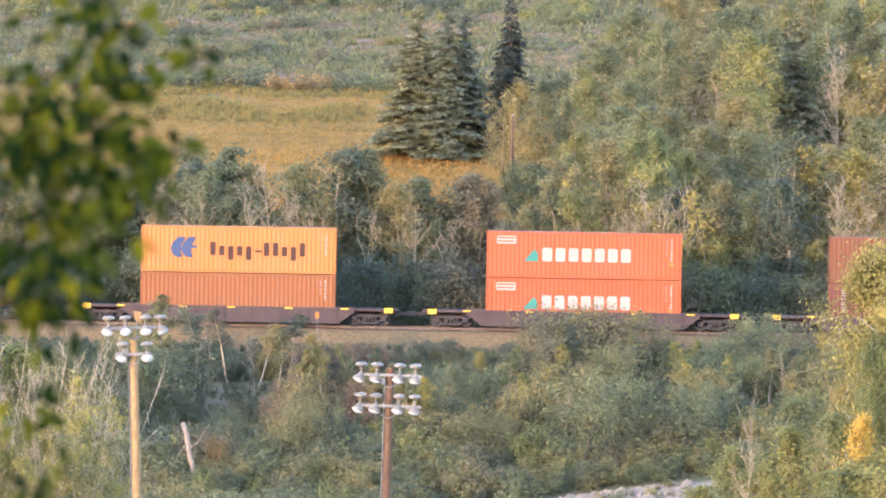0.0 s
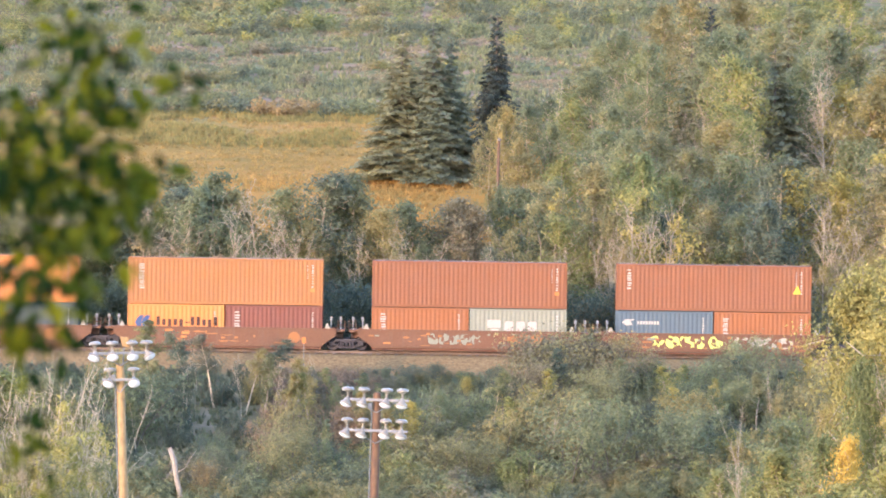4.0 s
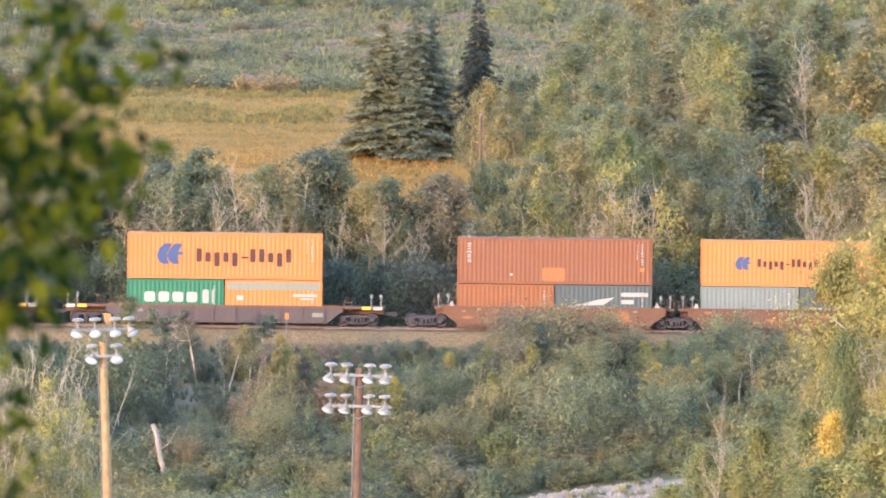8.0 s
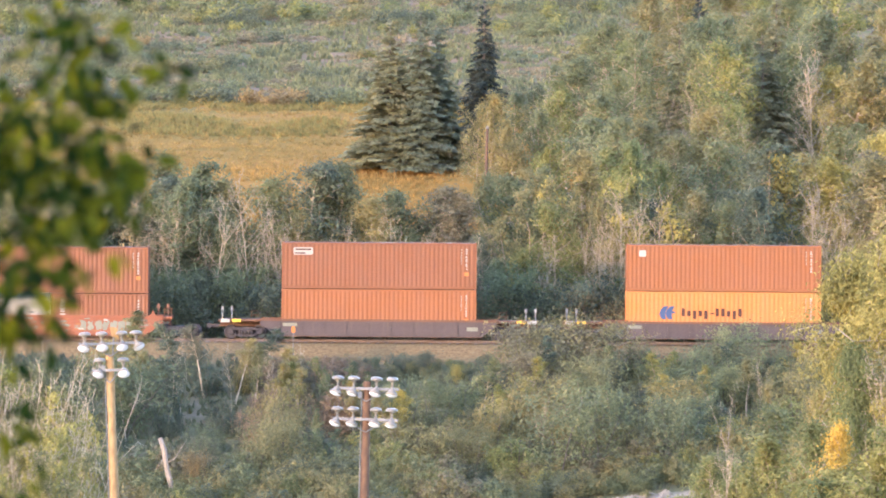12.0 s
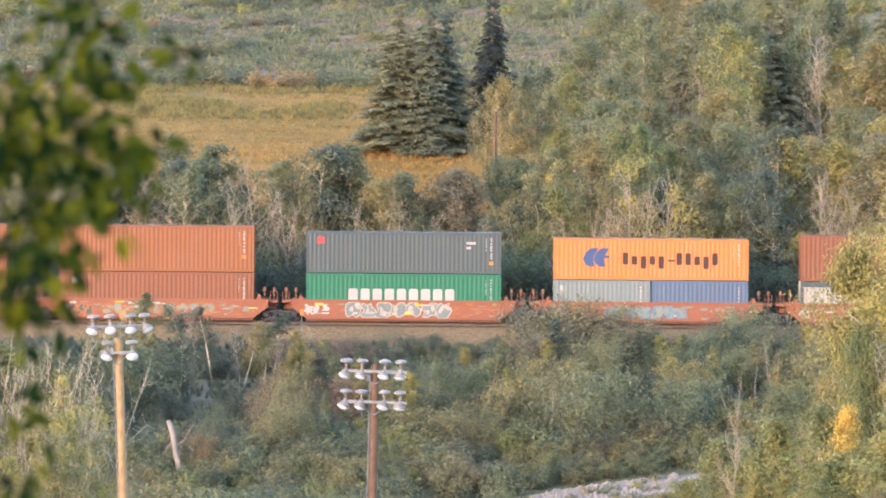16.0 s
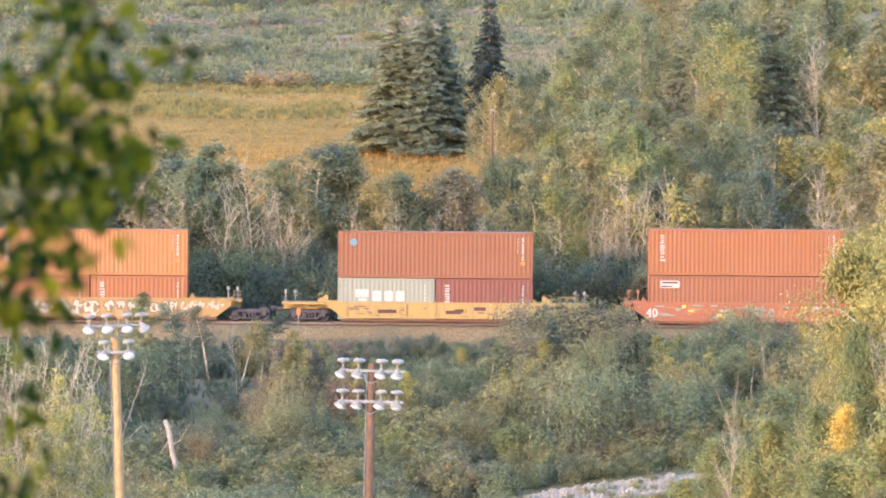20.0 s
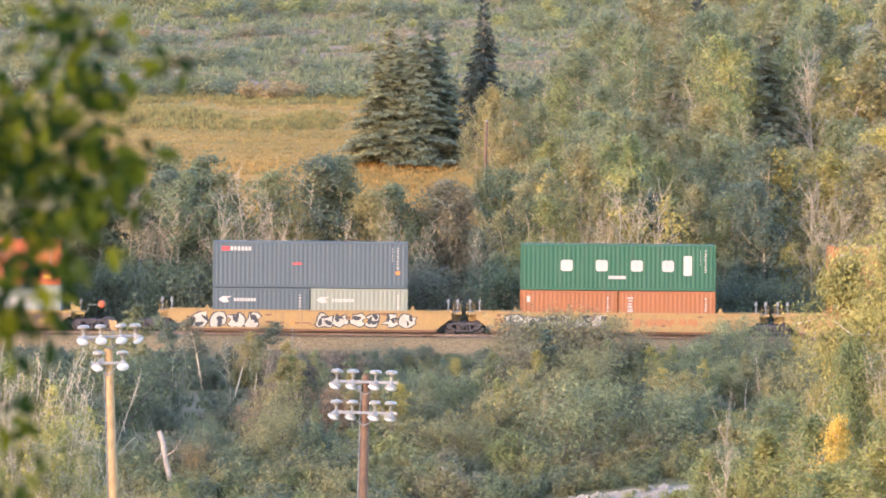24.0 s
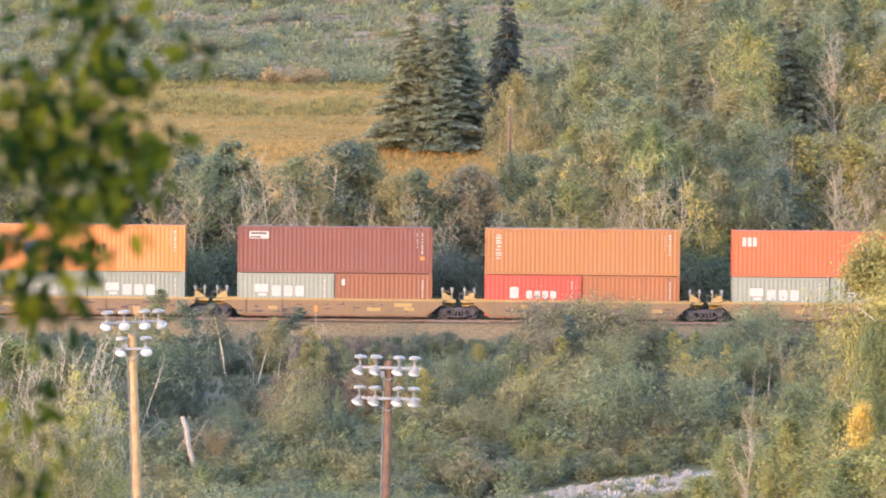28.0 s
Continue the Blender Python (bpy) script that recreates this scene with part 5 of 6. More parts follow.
def well_wagon(kind, x, bogies, extra=None):
    half, zt, zb, end, chord, body, ribs, words = CARS[kind]
    car = thing("well_wagon", words + " carrying containers", "railway wagon", pose(x, 0, 0), "wagons of the train")
    cb, cc = PAINT[body], PAINT[chord]
    ring = [(-half + 0.95, zb), (half - 0.95, zb), (half - 0.12, zb + 0.62), (half, zb + 0.62), (half, zt - 0.1), (-half, zt - 0.1), (-half, zb + 0.62), (-half + 0.12, zb + 0.62)]
    plate = kept(("plate", kind), lambda: Shape().slab(ring, -0.03, 0.03).mesh("side_plate"))
    rail = kept(("chord", kind), lambda: Shape().box(-half - 0.05, half + 0.05, -0.09, 0.07, -0.1, 0.03, 0.02).mesh("top_chord"))
    foot = kept(("foot", kind), lambda: Shape().box(-half + 0.95, half - 0.95, -0.07, 0.07, 0, 0.09, 0.015).mesh("bottom_chord"))
    for s in (-1, 1):
        hang("side_plate", plate, cb, car, pose(0, s * 1.43, 0))
        hang("top_chord", rail, cc, car, pose(0, s * 1.42, zt))
        hang("bottom_chord", foot, cb, car, pose(0, s * 1.43, zb - 0.02))
    rib = kept(("rib", kind), lambda: Shape().box(-0.06, 0.06, -0.075, 0, zb + 0.09, zt - 0.1, 0.01).mesh("rib"))
    for i in range(ribs):
        hang("rib", rib, cb, car, pose(-half + 1.15 + (2 * half - 2.3) * i / (ribs - 1), -1.46, 0))
    hang("floor_pan", kept(("floor", kind), lambda: Shape().box(-half + 0.9, half - 0.9, -1.38, 1.38, FLOOR.get(kind, 0.30) - 0.095, FLOOR.get(kind, 0.30) - 0.005, 0.02).mesh("floor_pan")), RUST, car)
    deck = kept(("deck", kind), lambda: Shape().box(0, end - half, -1.25, 1.25, zt - 0.18, zt - 0.03, 0.03).box(0, end - half - 0.1, -0.3, 0.3, 0.80, zt - 0.18).mesh("end_deck"))
    post = kept("brake_post", lambda: Shape().box(-0.035, 0.035, -0.035, 0.035, 0, 0.78, 0.01).box(-0.08, 0.08, -0.05, 0.05, 0.55, 0.80, 0.02).mesh("end_post"))
    rung = kept("ladder", lambda: Shape().tube([(-0.22, 0, 0), (-0.22, 0, 0.55), (0.22, 0, 0.55), (0.22, 0, 0)], [0.02] * 4, 6).tube([(-0.22, 0, 0.28), (0.22, 0, 0.28)], [0.018] * 2, 6).mesh("handrail"))
    for s in (-1, 1):
        hang("end_deck", deck, cc, car, pose(half if s > 0 else -half, 0, 0) if s > 0 else pose(-half, 0, 0, 0, 0, 180))
        if kind != "plate":
            hang("end_post", post, RUST if kind == "scarlet" else GALV, car, pose(s * (end - 0.25), -1.05, zt - 0.03))
            hang("end_post", post, RUST if kind == "scarlet" else GALV, car, pose(s * (end - 0.85), -1.05, zt - 0.03))
            hang("handrail", rung, cc, car, pose(s * (half + 0.35), -1.2, zt - 0.03))
        if end > 9.55 or kind == "sunny":
            hang("coupler", kept("coupler", lambda: Shape().box(-0.1, 0.55, -0.09, 0.09, 0.72, 0.92, 0.02).box(0.45, 0.75, -0.16, 0.16, 0.66, 0.98, 0.05).mesh("coupler")), IRON, car, pose(s * end, 0, 0, 0, 0, 0 if s > 0 else 180))
    for bx in bogies:
        bogie(car, bx)
    marks = PAINT["mark_yellow"]
    if kind in ("rusty", "scarlet", "ochre"):
        cone = kept("guide_cone", lambda: Shape().slab([(-0.16, 0), (0.16, 0), (0.05, 0.30), (-0.05, 0.30)], -0.06, 0.06).mesh("corner_guide"))
        for s in (-1, 1):
            hang("corner_guide", cone, PAINT["white"] if kind == "rusty" else cc, car, pose(s * 6.42, -1.36, zt + 0.03))
    if kind in ("trim", "sunny"):
        bracket = kept("bracket", lambda: Shape().slab([(0, 0), (0.7, 0), (0.62, 0.16), (0.18, 0.42), (0, 0.42)], -0.05, 0.05).mesh("end_bracket"))
        for s in (-1, 1):
            hang("end_bracket", bracket, cc, car, pose(s * (half - 0.02), -1.3, zt, 0, 0, 0) if s > 0 else pose(-half + 0.02, -1.3, zt, 0, 0, 180))
        guard = kept("guard", lambda: Shape().tube([(-0.55, 0, 0), (-0.55, 0, 0.42), (0.55, 0, 0.42), (0.55, 0, 0)], [0.028] * 4, 6).mesh("guard_rail"))
        hang("guard_rail", guard, PAINT["pale"] if kind == "trim" else cc, car, pose(half + 1.6, -1.1, zt - 0.03))
    if -346 < x < -344:
        hang("air_tank", Shape().lathe([(0.0, -0.3), (0.18, -0.28), (0.24, -0.2), (0.24, 0.2), (0.18, 0.28), (0.0, 0.3)], 12, pose(0, 0, 0, 90)).mesh("air_tank", True), PAINT["vermilion"], car, pose(half + 1.9, -0.85, zt + 0.42), "orange-red round air tank")
    if kind == "plate":
        for q in (-half - 0.0, -3.4, -0.4, 3.2, half - 0.6):
            hang("corner_mark", kept("ymark", lambda: Shape().box(-0.25, 0.25, -0.004, 0, -0.085, 0.01).mesh("corner_mark")), marks, car, pose(q, -1.514, zt))
        for s in (-1, 1):
            hang("corner_mark", kept("ymark2", lambda: Shape().box(-0.28, 0.28, -0.03, 0, -0.16, 0.16, 0.03).mesh("corner_mark")), marks, car, pose(s * (end - 0.6), -1.47, 1.02), "yellow corner block")
            hang("deck_edge", kept("dedge", lambda: Shape().box(-1.3, 1.3, -0.1, 0.1, 0.98, 1.11, 0.02).mesh("deck_edge")), cb, car, pose(s * (half + 1.35), -1.36, 0))
    elif kind == "prairie":
        for s in (-1, 1):
            hang("reflector", kept("refl", lambda: Shape().box(-0.28, 0.28, -0.01, 0, -0.12, 0.1, 0.02).mesh("reflector")), PAINT["mark_white"], car, pose(s * (end - 0.45), -1.43, 1.19))
            hang("reflector", kept("refl2", lambda: Shape().box(-0.28, 0.28, -0.01, 0, -0.1, 0.1, 0.02).mesh("reflector")), marks, car, pose(s * (end - 1.15), -1.43, 1.19))
            hang("deck_edge", kept("dedge2", lambda: Shape().box(-1.3, 1.3, -0.1, 0.1, 1.13, 1.27, 0.02).mesh("deck_edge")), cc, car, pose(s * (half + 1.3), -1.32, 0))
        hang("car_number", code_rows(-half + 1.4, zt - 0.22, (0.9,), 0.2).mesh("car_number"), PAINT["pale"], car, pose(0, SIDE - FACE - 0.006, 0))
        hang("data_panel", plates([(half - 1.9, half - 1.2, zb + 0.35, zb + 0.6)]).mesh("data_panel"), PAINT["pale"], car, pose(0, SIDE - FACE - 0.006, 0))
    elif kind == "rusty":
        chipped(car, -half + 0.9, half - 0.9, 0.42, 1.2, "tan", int(-x), 18)
        ringm = kept("round_emblem", lambda: Shape().slab([(0.36 * math.cos(k * math.pi / 8), 0.36 * math.sin(k * math.pi / 8)) for k in range(16)], -0.004, 0).mesh("round_emblem"))
        hang("round_emblem", ringm, PAINT["tan"], car, pose(4.35, SIDE - 0.001, 0.82), "faded round tan emblem")
        rng = random.Random(int(x * 10))
        for i in range(9):
            q = rng.uniform(-half + 0.5, half - 0.8)
            w = rng.uniform(0.15, 0.5)
            hang("stencil", plates([(q, q + w, 0, rng.uniform(0.06, 0.16))]).mesh("stencil"), PAINT[rng.choice(("pale", "tan", "tan", "amber"))], car, pose(0, SIDE - FACE - 0.004 - 0.0008 * i, rng.choice((0.5, 0.7, 0.95, 1.1))))
    elif kind == "scarlet":
        chipped(car, -half + 0.9, half - 0.9, 0.42, 1.25, "pale", int(-x), 34)
        chipped(car, -half + 0.9, half - 0.9, 0.42, 1.25, "tan", int(-x) + 1, 40)
        lettering(car, "40", -half + 0.75, 0.52, 0.75, "mark_white", "white painted number", 0.02)
        rng = random.Random(int(x * 10))
        for i in range(9):
            q = rng.uniform(-half + 0.3, half - 0.8)
            w = rng.uniform(0.2, 0.7)
            hang("stencil", plates([(q, q + w, 0, rng.uniform(0.06, 0.18))]).mesh("stencil"), PAINT[rng.choice(("mark_white", "pale", "mark_yellow"))], car, pose(0, SIDE - FACE - 0.004 - 0.0008 * i, rng.choice((0.55, 0.85, 1.1, 1.18))))
    elif kind == "ochre":
        chipped(car, -half + 0.9, half - 0.9, 0.42, 1.25, "car_rust", int(-x), 22)
        lettering(car, "53", -half + 1.1, 0.58, 0.62, "mark_brown", "dark painted number", 0.01)
    elif kind in ("sunny", "trim"):
        chipped(car, -half + 0.9, half - 0.9, 0.42, 1.05, "car_umber" if kind == "trim" else "car_brown", int(-x), 26)
        rng = random.Random(int(x * 10))
        for i in range(4):
            q = rng.uniform(-half + 1.0, half - 1.6)
            hang("stencil", plates([(q, q + rng.uniform(0.4, 1.2), 0, 0.22)]).mesh("stencil"), PAINT["mark_brown" if kind == "sunny" else "car_yellow"], car, pose(0, SIDE - FACE - 0.004 - 0.0008 * i, rng.uniform(0.5, 0.8)))
    for g in extra or ():
        scrawl(car, *g)
    MOVING.append((car, x, 0.0))
    return car


# place at the start, wagon, bogies, upper container, lower containers
CONSIST = (
    (28.42, "plate", "both", (HC, "brown", "none"), ((HC, "maroon", "tall_word"),)),
    (6.91, "plate", "both", (HC, "vermilion", "triangle"), ((HC, "vermilion", "triangle_low"),)),
    (-14.72, "plate", "both", (HC, "orange", "wing_big"), ((HC, "rust", "none"),)),
    (-36.34, "rusty", "right", (HC, "brown", "warning"), ((STD, "steel_blue", "star"), (STD, "rust", "tall_word"))),
    (-51.62, "rusty", "right", (HC, "brown", "none"), ((STD, "rust", "tall_word"), (STD, "pale", "word20"))),
    (-66.90, "rusty", "right", (HC, "tan", "tall_word"), ((STD, "amber", "wing_short"), (STD, "maroon", "tall_word"))),
    (-82.18, "rusty", "right", (HC, "orange", "wing_small"), ((STD, "grey_blue", "none"), (STD, "slate", "cross"))),
    (-97.48, "rusty", "ends", (HC, "brown", "patch"), ((STD, "rust", "none"), (STD, "slate", "bird"))),
    (-118.13, "prairie", "both", (HC, "orange", "wing_big"), ((STD, "green", "green20"), (STD, "amber", "silver_top"))),
    (-139.70, "prairie", "both", (HC, "rust", "tiny"), ((HC, "amber", "wing_low"),)),
    (-161.26, "prairie", "both", (HC, "brown", "label"), ((HC, "rust", "none"),)),
    (-181.80, "scarlet", "right", (HC, "brown", "none"), ((STD, "white", "dark_frame"), (STD, "brown", "tall_word"))),
    (-197.25, "scarlet", "right", (STD, "orange", "wing_big"), ((STD, "grey_blue", "tiny"), (STD, "blue", "none"))),
    (-212.72, "scarlet", "right", (STD, "slate", "red_label"), ((HC, "green", "wide_word"),)),
    (-228.18, "scarlet", "right", (HC, "rust", "none"), ((HC, "brown", "tiny"),)),
    (-243.67, "scarlet", "ends", (HC, "rust", "tall_word"), ((HC, "brown", "label"),)),
    (-263.11, "sunny", "both", (HC, "brown", "dot"), ((STD, "pale", "word20"), (STD, "maroon", "tall_word"))),
    (-284.71, "ochre", "right", (HC, "tan", "tall_word"), ((STD, "rust", "corner_word"), (STD, "rust", "tall_word"))),
    (-303.97, "ochre", "right", (HC, "deep_green", "spaced"), ((STD, "rust", "tiny"), (STD, "rust", "tall_word"))),
    (-323.23, "ochre", "ends", (HC, "navy", "red_word"), ((STD, "navy", "star"), (STD, "pale", "star"))),
    (-344.93, "trim", "right", (HC, "vermilion", "corner_word"), ((STD, "pale", "word20"), (STD, "pale", "word20"))),
    (-360.42, "trim", "right", (HC, "tan", "tall_word"), ((STD, "red", "word20_k"), (STD, "rust", "none"))),
    (-375.90, "trim", "right", (HC, "maroon", "label"), ((STD, "pale", "word20"), (STD, "brown", "tiny"))),
    (-391.38, "trim", "ends", (HC, "orange", "wing_small"), ((STD, "pale", "word20"), (STD, "pale", "word20"))),
)
GRAFFITI = {
    3: ((-3.9, 0.6, 0.45, 1.25, "mark_lime", 1, 5, "car_rust"), (1.2, 5.0, 0.5, 1.25, "white", 2, 4, "car_rust")),
    4: ((-2.6, 0.8, 0.5, 1.2, "pale", 3, 5, "car_rust"), (2.4, 4.4, 0.6, 1.2, "tan", 4, 3, None)),
    12: ((-3.0, 2.2, 0.45, 1.15, "pale", 5, 7, "mark_cyan"),),
    13: ((-3.6, 3.0, 0.35, 1.3, "grey_blue", 6, 7, "white"), (-6.2, -4.6, 0.6, 1.2, "mark_white", 16, 3, None)),
    14: ((-3.4, 3.6, 0.5, 1.15, "pale", 7, 9, "tan"), (-5.5, -4.0, 0.4, 1.1, "slate", 8, 3, "tan")),
    15: ((0.4, 1.8, 0.55, 1.2, "pale", 9, 3, "car_red"), (2.0, 4.4, 0.55, 1.1, "tan", 10, 5, "car_red"), (-1.6, 0.2, 0.45, 0.9, "tan", 19, 5, "car_red")),
    17: ((-5.0, 0.6, 0.34, 1.3, "white", 11, 6, "car_brown"), (0.9, 5.6, 0.55, 1.3, "white", 12, 7, "car_brown"), (5.7, 8.4, 0.7, 1.3, "white", 13, 5, "car_ochre")),
    18: ((-7.0, -0.6, 0.42, 1.3, "white", 14, 6, "mark_black"), (1.0, 5.0, 0.6, 1.1, "tan", 24, 6, None)),
    19: ((-7.4, -3.0, 0.32, 1.3, "white", 15, 4, "mark_black"), (0.4, 6.6, 0.38, 1.25, "white", 17, 6, "mark_black")),
    11: ((1.8, 5.2, 0.5, 1.15, "pale", 18, 7, None),),
}


def build_train():
    for i, (x, kind, trucks, upper, lower) in enumerate(CONSIST):
        half, end = CARS[kind][0], CARS[kind][3]
        mid = {"rusty": 7.64, "scarlet": 7.73, "ochre": 9.63, "trim": 7.74}.get(kind, 0)
        if mid:
            front_of_set = CONSIST[i - 1][1] != kind
            right = mid if not front_of_set else mid + 0.35
            trucks_at = [right] + ([-mid - 0.35] if trucks == "ends" else [])
        else:
            trucks_at = [-half - 0.95, half + 0.95] if kind != "sunny" else [-half - 1.2, half + 1.2]
        well_wagon(kind, x, trucks_at, GRAFFITI.get(i))
        floor = FLOOR.get(kind, 0.30)
        h0 = lower[0][0]
        if len(lower) == 1:
            container(x, floor, FT40, h0, lower[0][1], lower[0][2], 100 + i)
        else:
            for k, (h, c, st) in enumerate(lower):
                container(x + (-1, 1)[k] * (FT40 - FT20) / 2, floor, FT20, h, c, st, 200 + 2 * i + k)
        container(x, floor + h0 + 0.02, FT40, upper[0], upper[1], upper[2], 300 + i)


build_train()


# ---- floodlight poles ----
def floodlight(parent, x, y, z, aim_at):
    """A ballast can on top of the arm, and a bell reflector with its lens below."""
    f = new("floodlight")
    f.empty_display_size = 0.1
    f.parent = parent
    f.matrix_basis = pose(x, y, z)
    f.scale = (0.84, 0.84, 0.84)
    hang("ballast_can", kept("can", lambda: Shape().lathe([(0.0, 0.40), (0.10, 0.40), (0.20, 0.37), (0.24, 0.31), (0.23, 0.26), (0.10, 0.23), (0.05, 0.18), (0.05, 0.0)], 14).mesh("ballast_can", True)), LAMP_WHITE, f)
    tilted = pose(0, 0, -0.03, *aim_at, 0)
    hang("reflector", kept("bell", lambda: Shape().lathe([(0.0, 0.04), (0.06, 0.03), (0.08, -0.06), (0.13, -0.13), (0.22, -0.20), (0.245, -0.30), (0.235, -0.30), (0.20, -0.21), (0.10, -0.13)], 16).mesh("reflector", True)), LAMP_WHITE, f, tilted)
    hang("lens", kept("lens", lambda: Shape().lathe([(0.235, -0.295), (0.18, -0.345), (0.09, -0.375), (0.0, -0.385)], 16).mesh("lens", True)), LAMP_GLASS, f, tilted)
    return f


def floodlight_pole(x, y, top, lean, wood, arms, aims, label):
    z0 = ground_z(x, y)
    p = thing("floodlight_pole", label, "light pole", pose(x, y, z0, 0, lean, 0), "floodlight poles")
    h = top - z0
    hang("pole", Shape().tube([(0, 0, -0.5), (0, 0, h * 0.5), (0, 0, h - 0.03), (0, 0, h)], [0.20, 0.165, 0.135, 0.11], 12).mesh("pole", True), wood, p)
    for drop, offsets, skew in arms:
        z = h - drop
        w = max(abs(o) for o in offsets) + 0.12
        hang("crossarm", Shape().box(-w, w, -0.22, -0.14, -0.04, 0.045, 0.01).mesh("crossarm"), GALV, p, pose(0, 0, z, 0, 0, skew))
        for s in (-1, 1):
            hang("arm_brace", Shape().tube([(0, -0.15, -0.42), (s * w * 0.62, -0.17, -0.04)], [0.02, 0.02], 6).mesh("arm_brace"), GALV, p, pose(0, 0, z, 0, 0, skew))
        for k, o in enumerate(offsets):
            c = math.cos(radians(skew))
            floodlight(p, o * c, -0.19 + o * math.sin(radians(skew)), z + 0.07, aims[k % len(aims)])
    hang("conduit", Shape().tube([(-0.17, -0.10, h - 0.35), (-0.18, -0.10, h * 0.62)], [0.016, 0.016], 6).mesh("conduit"), GALV, p)
    hang("junction_box", Shape().box(-0.30, -0.16, -0.2, -0.06, h - 0.55, h - 0.35, 0.02).mesh("junction_box"), GALV, p)
    return p


floodlight_pole(-2.94, -187.4, 5.22, 1.0, POLE_RED, ((0.24, (-0.97, -0.44, 0.32, 0.85), -7), (1.26, (-0.97, -0.44, 0.32, 0.85), -7)), ((-14, 20), (-10, 14), (-22, 14), (-12, 6)), "red-brown wooden pole carrying eight white floodlights")
tan_pole = floodlight_pole(-10.68, -187.4, 6.06, -2.2, POLE_TAN, ((-0.36, (-0.80, -0.24, 0.42, 0.90), 6), (0.52, (-0.34, 0.46), -8)), ((-34, 14), (-42, -6), (-38, -8), (-20, -28)), "tan wooden pole carrying six white floodlights")
hang("sensor_box", Shape().slab([(-0.09, -0.16), (0.13, -0.18), (0.10, 0.14), (-0.16, 0.17)], -0.1, 0.1).mesh("sensor_box"), POLE_TAN, tan_pole, pose(0.19, -0.1, 6.06 - ground_z(-10.68, -187.4) + 0.74), "tan box on a bracket above the lamps")
hang("bracket", Shape().tube([(0, 0, 0), (0.06, 0, 0.62)], [0.025, 0.025], 6).mesh("bracket"), GALV, tan_pole, pose(0.10, -0.1, 6.06 - ground_z(-10.68, -187.4) - 0.05))


# ---- small things along the line ----
def build_small_things():
    z = ground_z(2.6, 43)
    p = thing("utility_pole", "weathered red-brown wooden pole with a pale cap among trees", "pole", pose(2.4, 43, z, 0, 1, 0))
    hang("post", Shape().tube([(0, 0, -0.5), (0, 0, 13.2 - z)], [0.13, 0.10], 10).mesh("post", True), POLE_RED, p)
    hang("cap", Shape().lathe([(0.0, 0.2), (0.10, 0.16), (0.12, 0.0), (0.0, 0.0)], 10).mesh("cap", True), LAMP_WHITE, p, pose(0, 0, 13.2 - z))
    z = ground_z(-9.6, -6.5)
    m = thing("marker_post", "thin trackside marker post with an orange reflector", "marker post", pose(-9.6, -6.5, z))
    hang("post", Shape().tube([(0, 0, -0.3), (0, 0, 2.2)], [0.03, 0.025], 6).mesh("post"), GALV, m)
    hang("reflector", Shape().box(-0.12, 0.12, -0.05, -0.03, 1.95, 2.35, 0.05).mesh("reflector"), PAINT["orange"], m)
    x, y = 4.15, -6.4
    w = thing("marker_post", "short white trackside post with a rusty orange foot", "marker post", pose(x, y, ground_z(x, y)))
    hang("post", Shape().box(-0.06, 0.06, -0.05, 0.05, 0.25, 1.35, 0.02).mesh("post"), LAMP_WHITE, w)
    hang("foot", Shape().box(-0.16, 0.16, -0.14, 0.14, -0.2, 0.42, 0.04).mesh("foot"), PAINT["tan"], w)
    x, y = -15.8, -46.0
    z = ground_z(x, y)
    t = thing("tree_snag", "broken pale dead trunk standing among bushes", "tree stump", pose(x + 0.55, y, z, 0, -9, 0))
    t.scale = (0.58, 0.58, 0.76)
    hang("trunk", Shape().tube([(0, 0, -0.4), (0.05, 0, 1.6), (-0.1, 0, 2.8), (-0.05, 0, 3.9), (-0.3, 0, 4.9)], [0.30, 0.27, 0.23, 0.27, 0.2], 8).mesh("trunk", True), BARK_DEAD, t)
    hang("broken_branch", Shape().tube([(0, 0, 3.0), (0.9, -0.2, 3.3), (1.5, -0.3, 3.9), (2.3, -0.3, 4.5)], [0.06, 0.04, 0.03, 0.012], 5).mesh("broken_branch", True), BARK_DEAD, t)
    hang("broken_branch", Shape().tube([(0, 0, 3.6), (-0.7, -0.2, 3.0), (-1.3, -0.3, 2.5)], [0.05, 0.035, 0.015], 5).mesh("broken_branch", True), BARK_DEAD, t)


build_small_things()


# ---- tree beside the camera ----
def near_leaf(s):
    return [(0, 0, 0), (0.20 * s, 0.20 * s, 0.04 * s), (0.27 * s, 0.48 * s, 0.05 * s), (0.16 * s, 0.82 * s, 0.02 * s), (0, 1.08 * s, -0.07 * s), (-0.16 * s, 0.82 * s, 0.02 * s), (-0.27 * s, 0.48 * s, 0.05 * s), (-0.20 * s, 0.20 * s, 0.04 * s)]


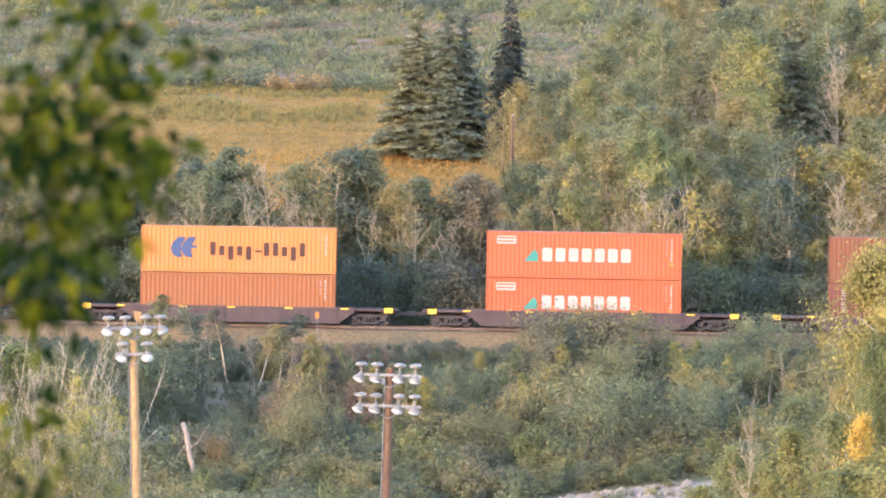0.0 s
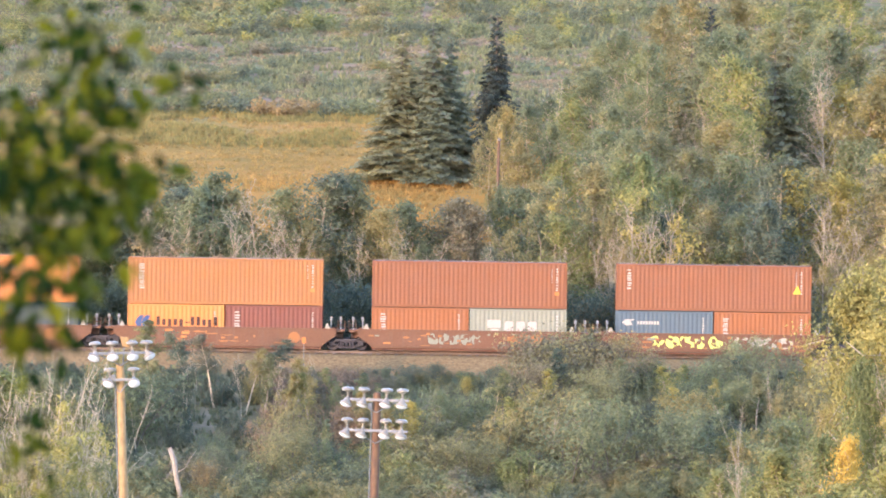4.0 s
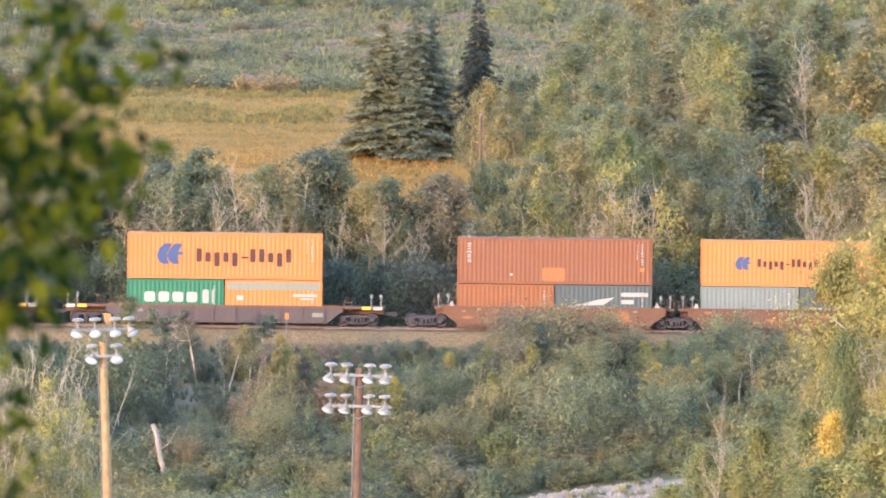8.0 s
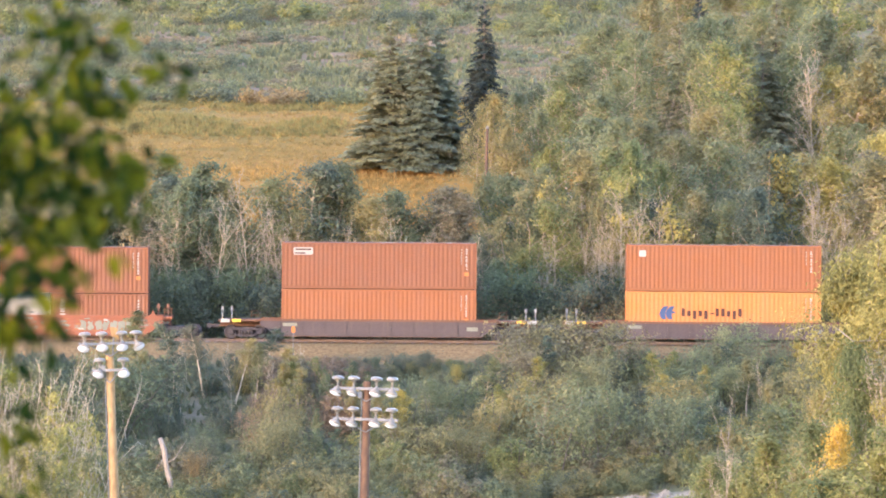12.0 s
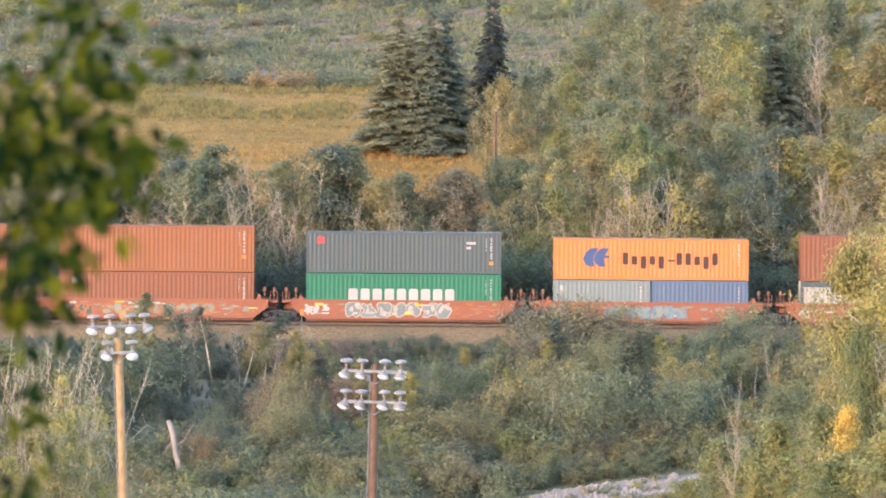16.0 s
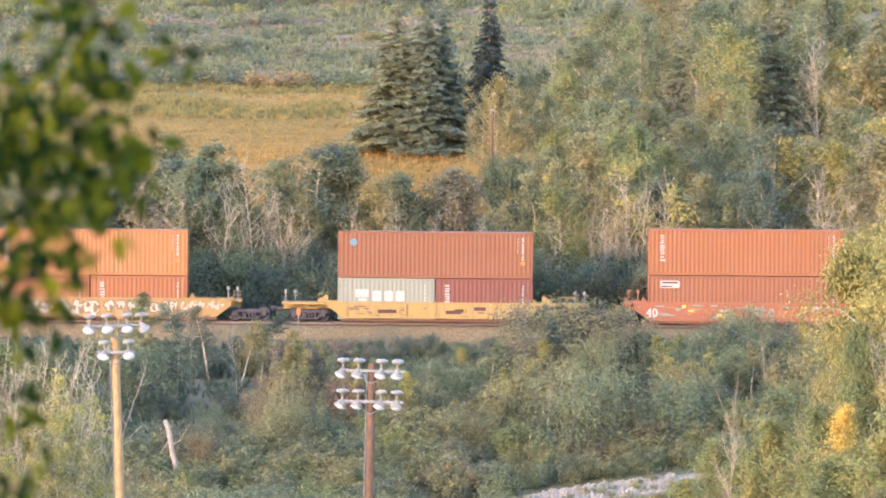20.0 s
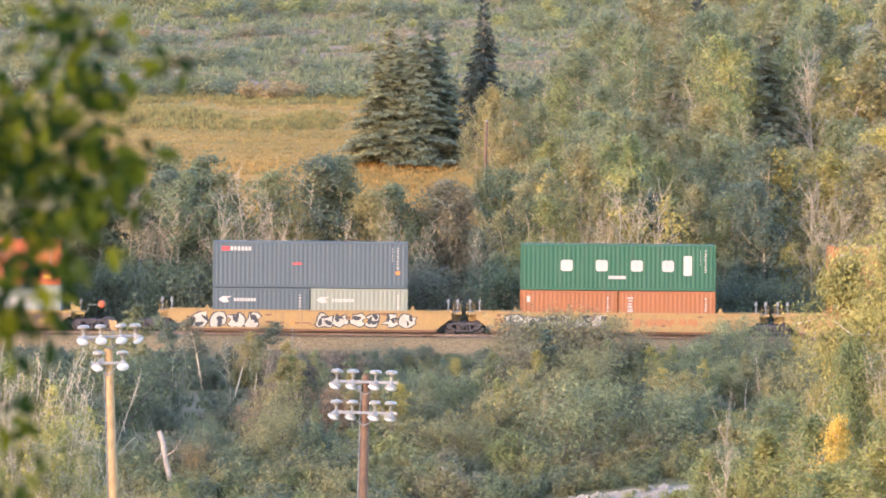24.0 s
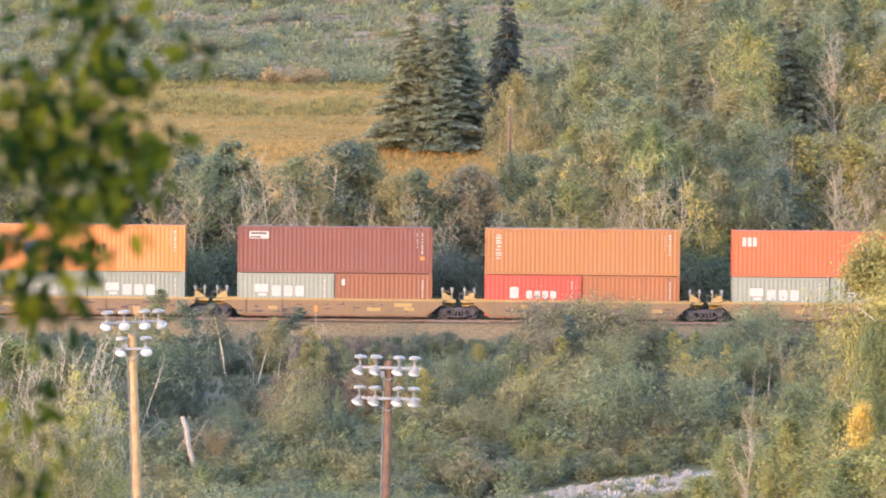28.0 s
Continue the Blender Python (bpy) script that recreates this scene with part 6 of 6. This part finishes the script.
def build_near_tree():
    """A young poplar close to the camera; its outer sprays hang into the view."""
    rng = random.Random(8)
    Y = EYE[1] + 14.0
    tree = thing("poplar_tree", "young green poplar with hanging leafy sprays close by", "tree", pose(-2.4, Y, ground_z(-2.4, Y)))
    base = ground_z(-2.4, Y)
    trunk = Shape().tube([(0, 0, -0.3), (0.05, 0.05, 1.2), (0.02, 0.1, 2.4), (0.1, 0.05, 3.8)], [0.11, 0.09, 0.06, 0.02], 8)
    hang("trunk", trunk.mesh("trunk", True), BARK_GREY, tree)
    # sprays: x and z of their middle, spread, leaves
    sprays = ((-0.93, 14.20, 0.04, 6), (-0.84, 14.20, 0.05, 14), (-0.66, 14.18, 0.015, 2), (-0.61, 14.09, 0.02, 4), (-0.92, 14.06, 0.05, 14), (-0.82, 14.06, 0.05, 20),
              (-0.94, 13.95, 0.06, 20), (-0.82, 13.95, 0.05, 22), (-0.73, 13.90, 0.035, 12), (-0.92, 13.83, 0.06, 24), (-0.78, 13.83, 0.05, 20), (-0.71, 13.84, 0.02, 4), (-0.94, 13.72, 0.05, 18),
              (-0.80, 13.74, 0.04, 12), (-0.90, 13.63, 0.045, 12), (-0.88, 13.53, 0.03, 5), (-0.97, 13.53, 0.03, 8), (-0.97, 13.30, 0.03, 5), (-0.96, 13.16, 0.04, 7), (-0.90, 13.10, 0.02, 2), (-1.0, 13.9, 0.06, 22), (-1.02, 13.6, 0.06, 16))
    outer = [(-1.15 - rng.random() * 1.6, 12.9 + rng.random() * 2.4, 0.12, 16) for _ in range(34)]
    branch, v, f = Shape(), [], []
    for i, (x, z, s, n) in enumerate(list(sprays) + outer):
        cx, cz = x + 2.4, z - base
        cy = rng.uniform(-0.35, 0.35)
        start = (0.04, 0.06, max(0.6, min(3.4, cz + rng.uniform(-0.1, 0.5))))
        branch.tube([start, ((start[0] + cx) / 2, cy / 2, max(start[2], cz) + 0.12), (cx - 0.02, cy, cz + s)], [0.007, 0.003, 0.0012], 5, False)
        for _ in range(int(n * 2.4)):
            m = Matrix.Translation((cx + rng.gauss(0, s), cy + rng.gauss(0, 0.10), cz + rng.gauss(0, s))) @ Euler((rng.gauss(-1.0, 0.6), rng.gauss(0, 0.7), rng.uniform(0, 6.3))).to_matrix().to_4x4()
            k = len(v)
            v += [tuple(m @ Vector(p)) for p in near_leaf(rng.uniform(0.042, 0.068))]
            f += [(k, k + 1, k + 2, k + 3, k + 4), (k, k + 4, k + 5, k + 6, k + 7)]
    hang("branchwork", branch.mesh("branchwork", True), BARK_DARK, tree)
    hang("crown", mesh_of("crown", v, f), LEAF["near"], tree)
    return tree


near_tree = build_near_tree()


# ---- motion ----
def motions():
    for ob, x, z in MOVING:
        walk(ob, [(t, pose(x + speed_way(t), 0, z)) for t in (0.0, 7.0, 14.0, 21.0, 28.0)])
    first = {}
    for w, dx in WHEELSETS:
        if dx in first:
            w.rotation_mode = "QUATERNION"
            w.animation_data_create()
            w.animation_data.action = first[dx].animation_data.action
            w.animation_data.action_slot = first[dx].animation_data.action_slot
        else:
            walk(w, [(i / FPS, pose(dx, 0, 0.455, 0, math.degrees(speed_way(i / FPS) / 0.455), 0)) for i in range(28 * FPS + 1)])
            first[dx] = w


motions()
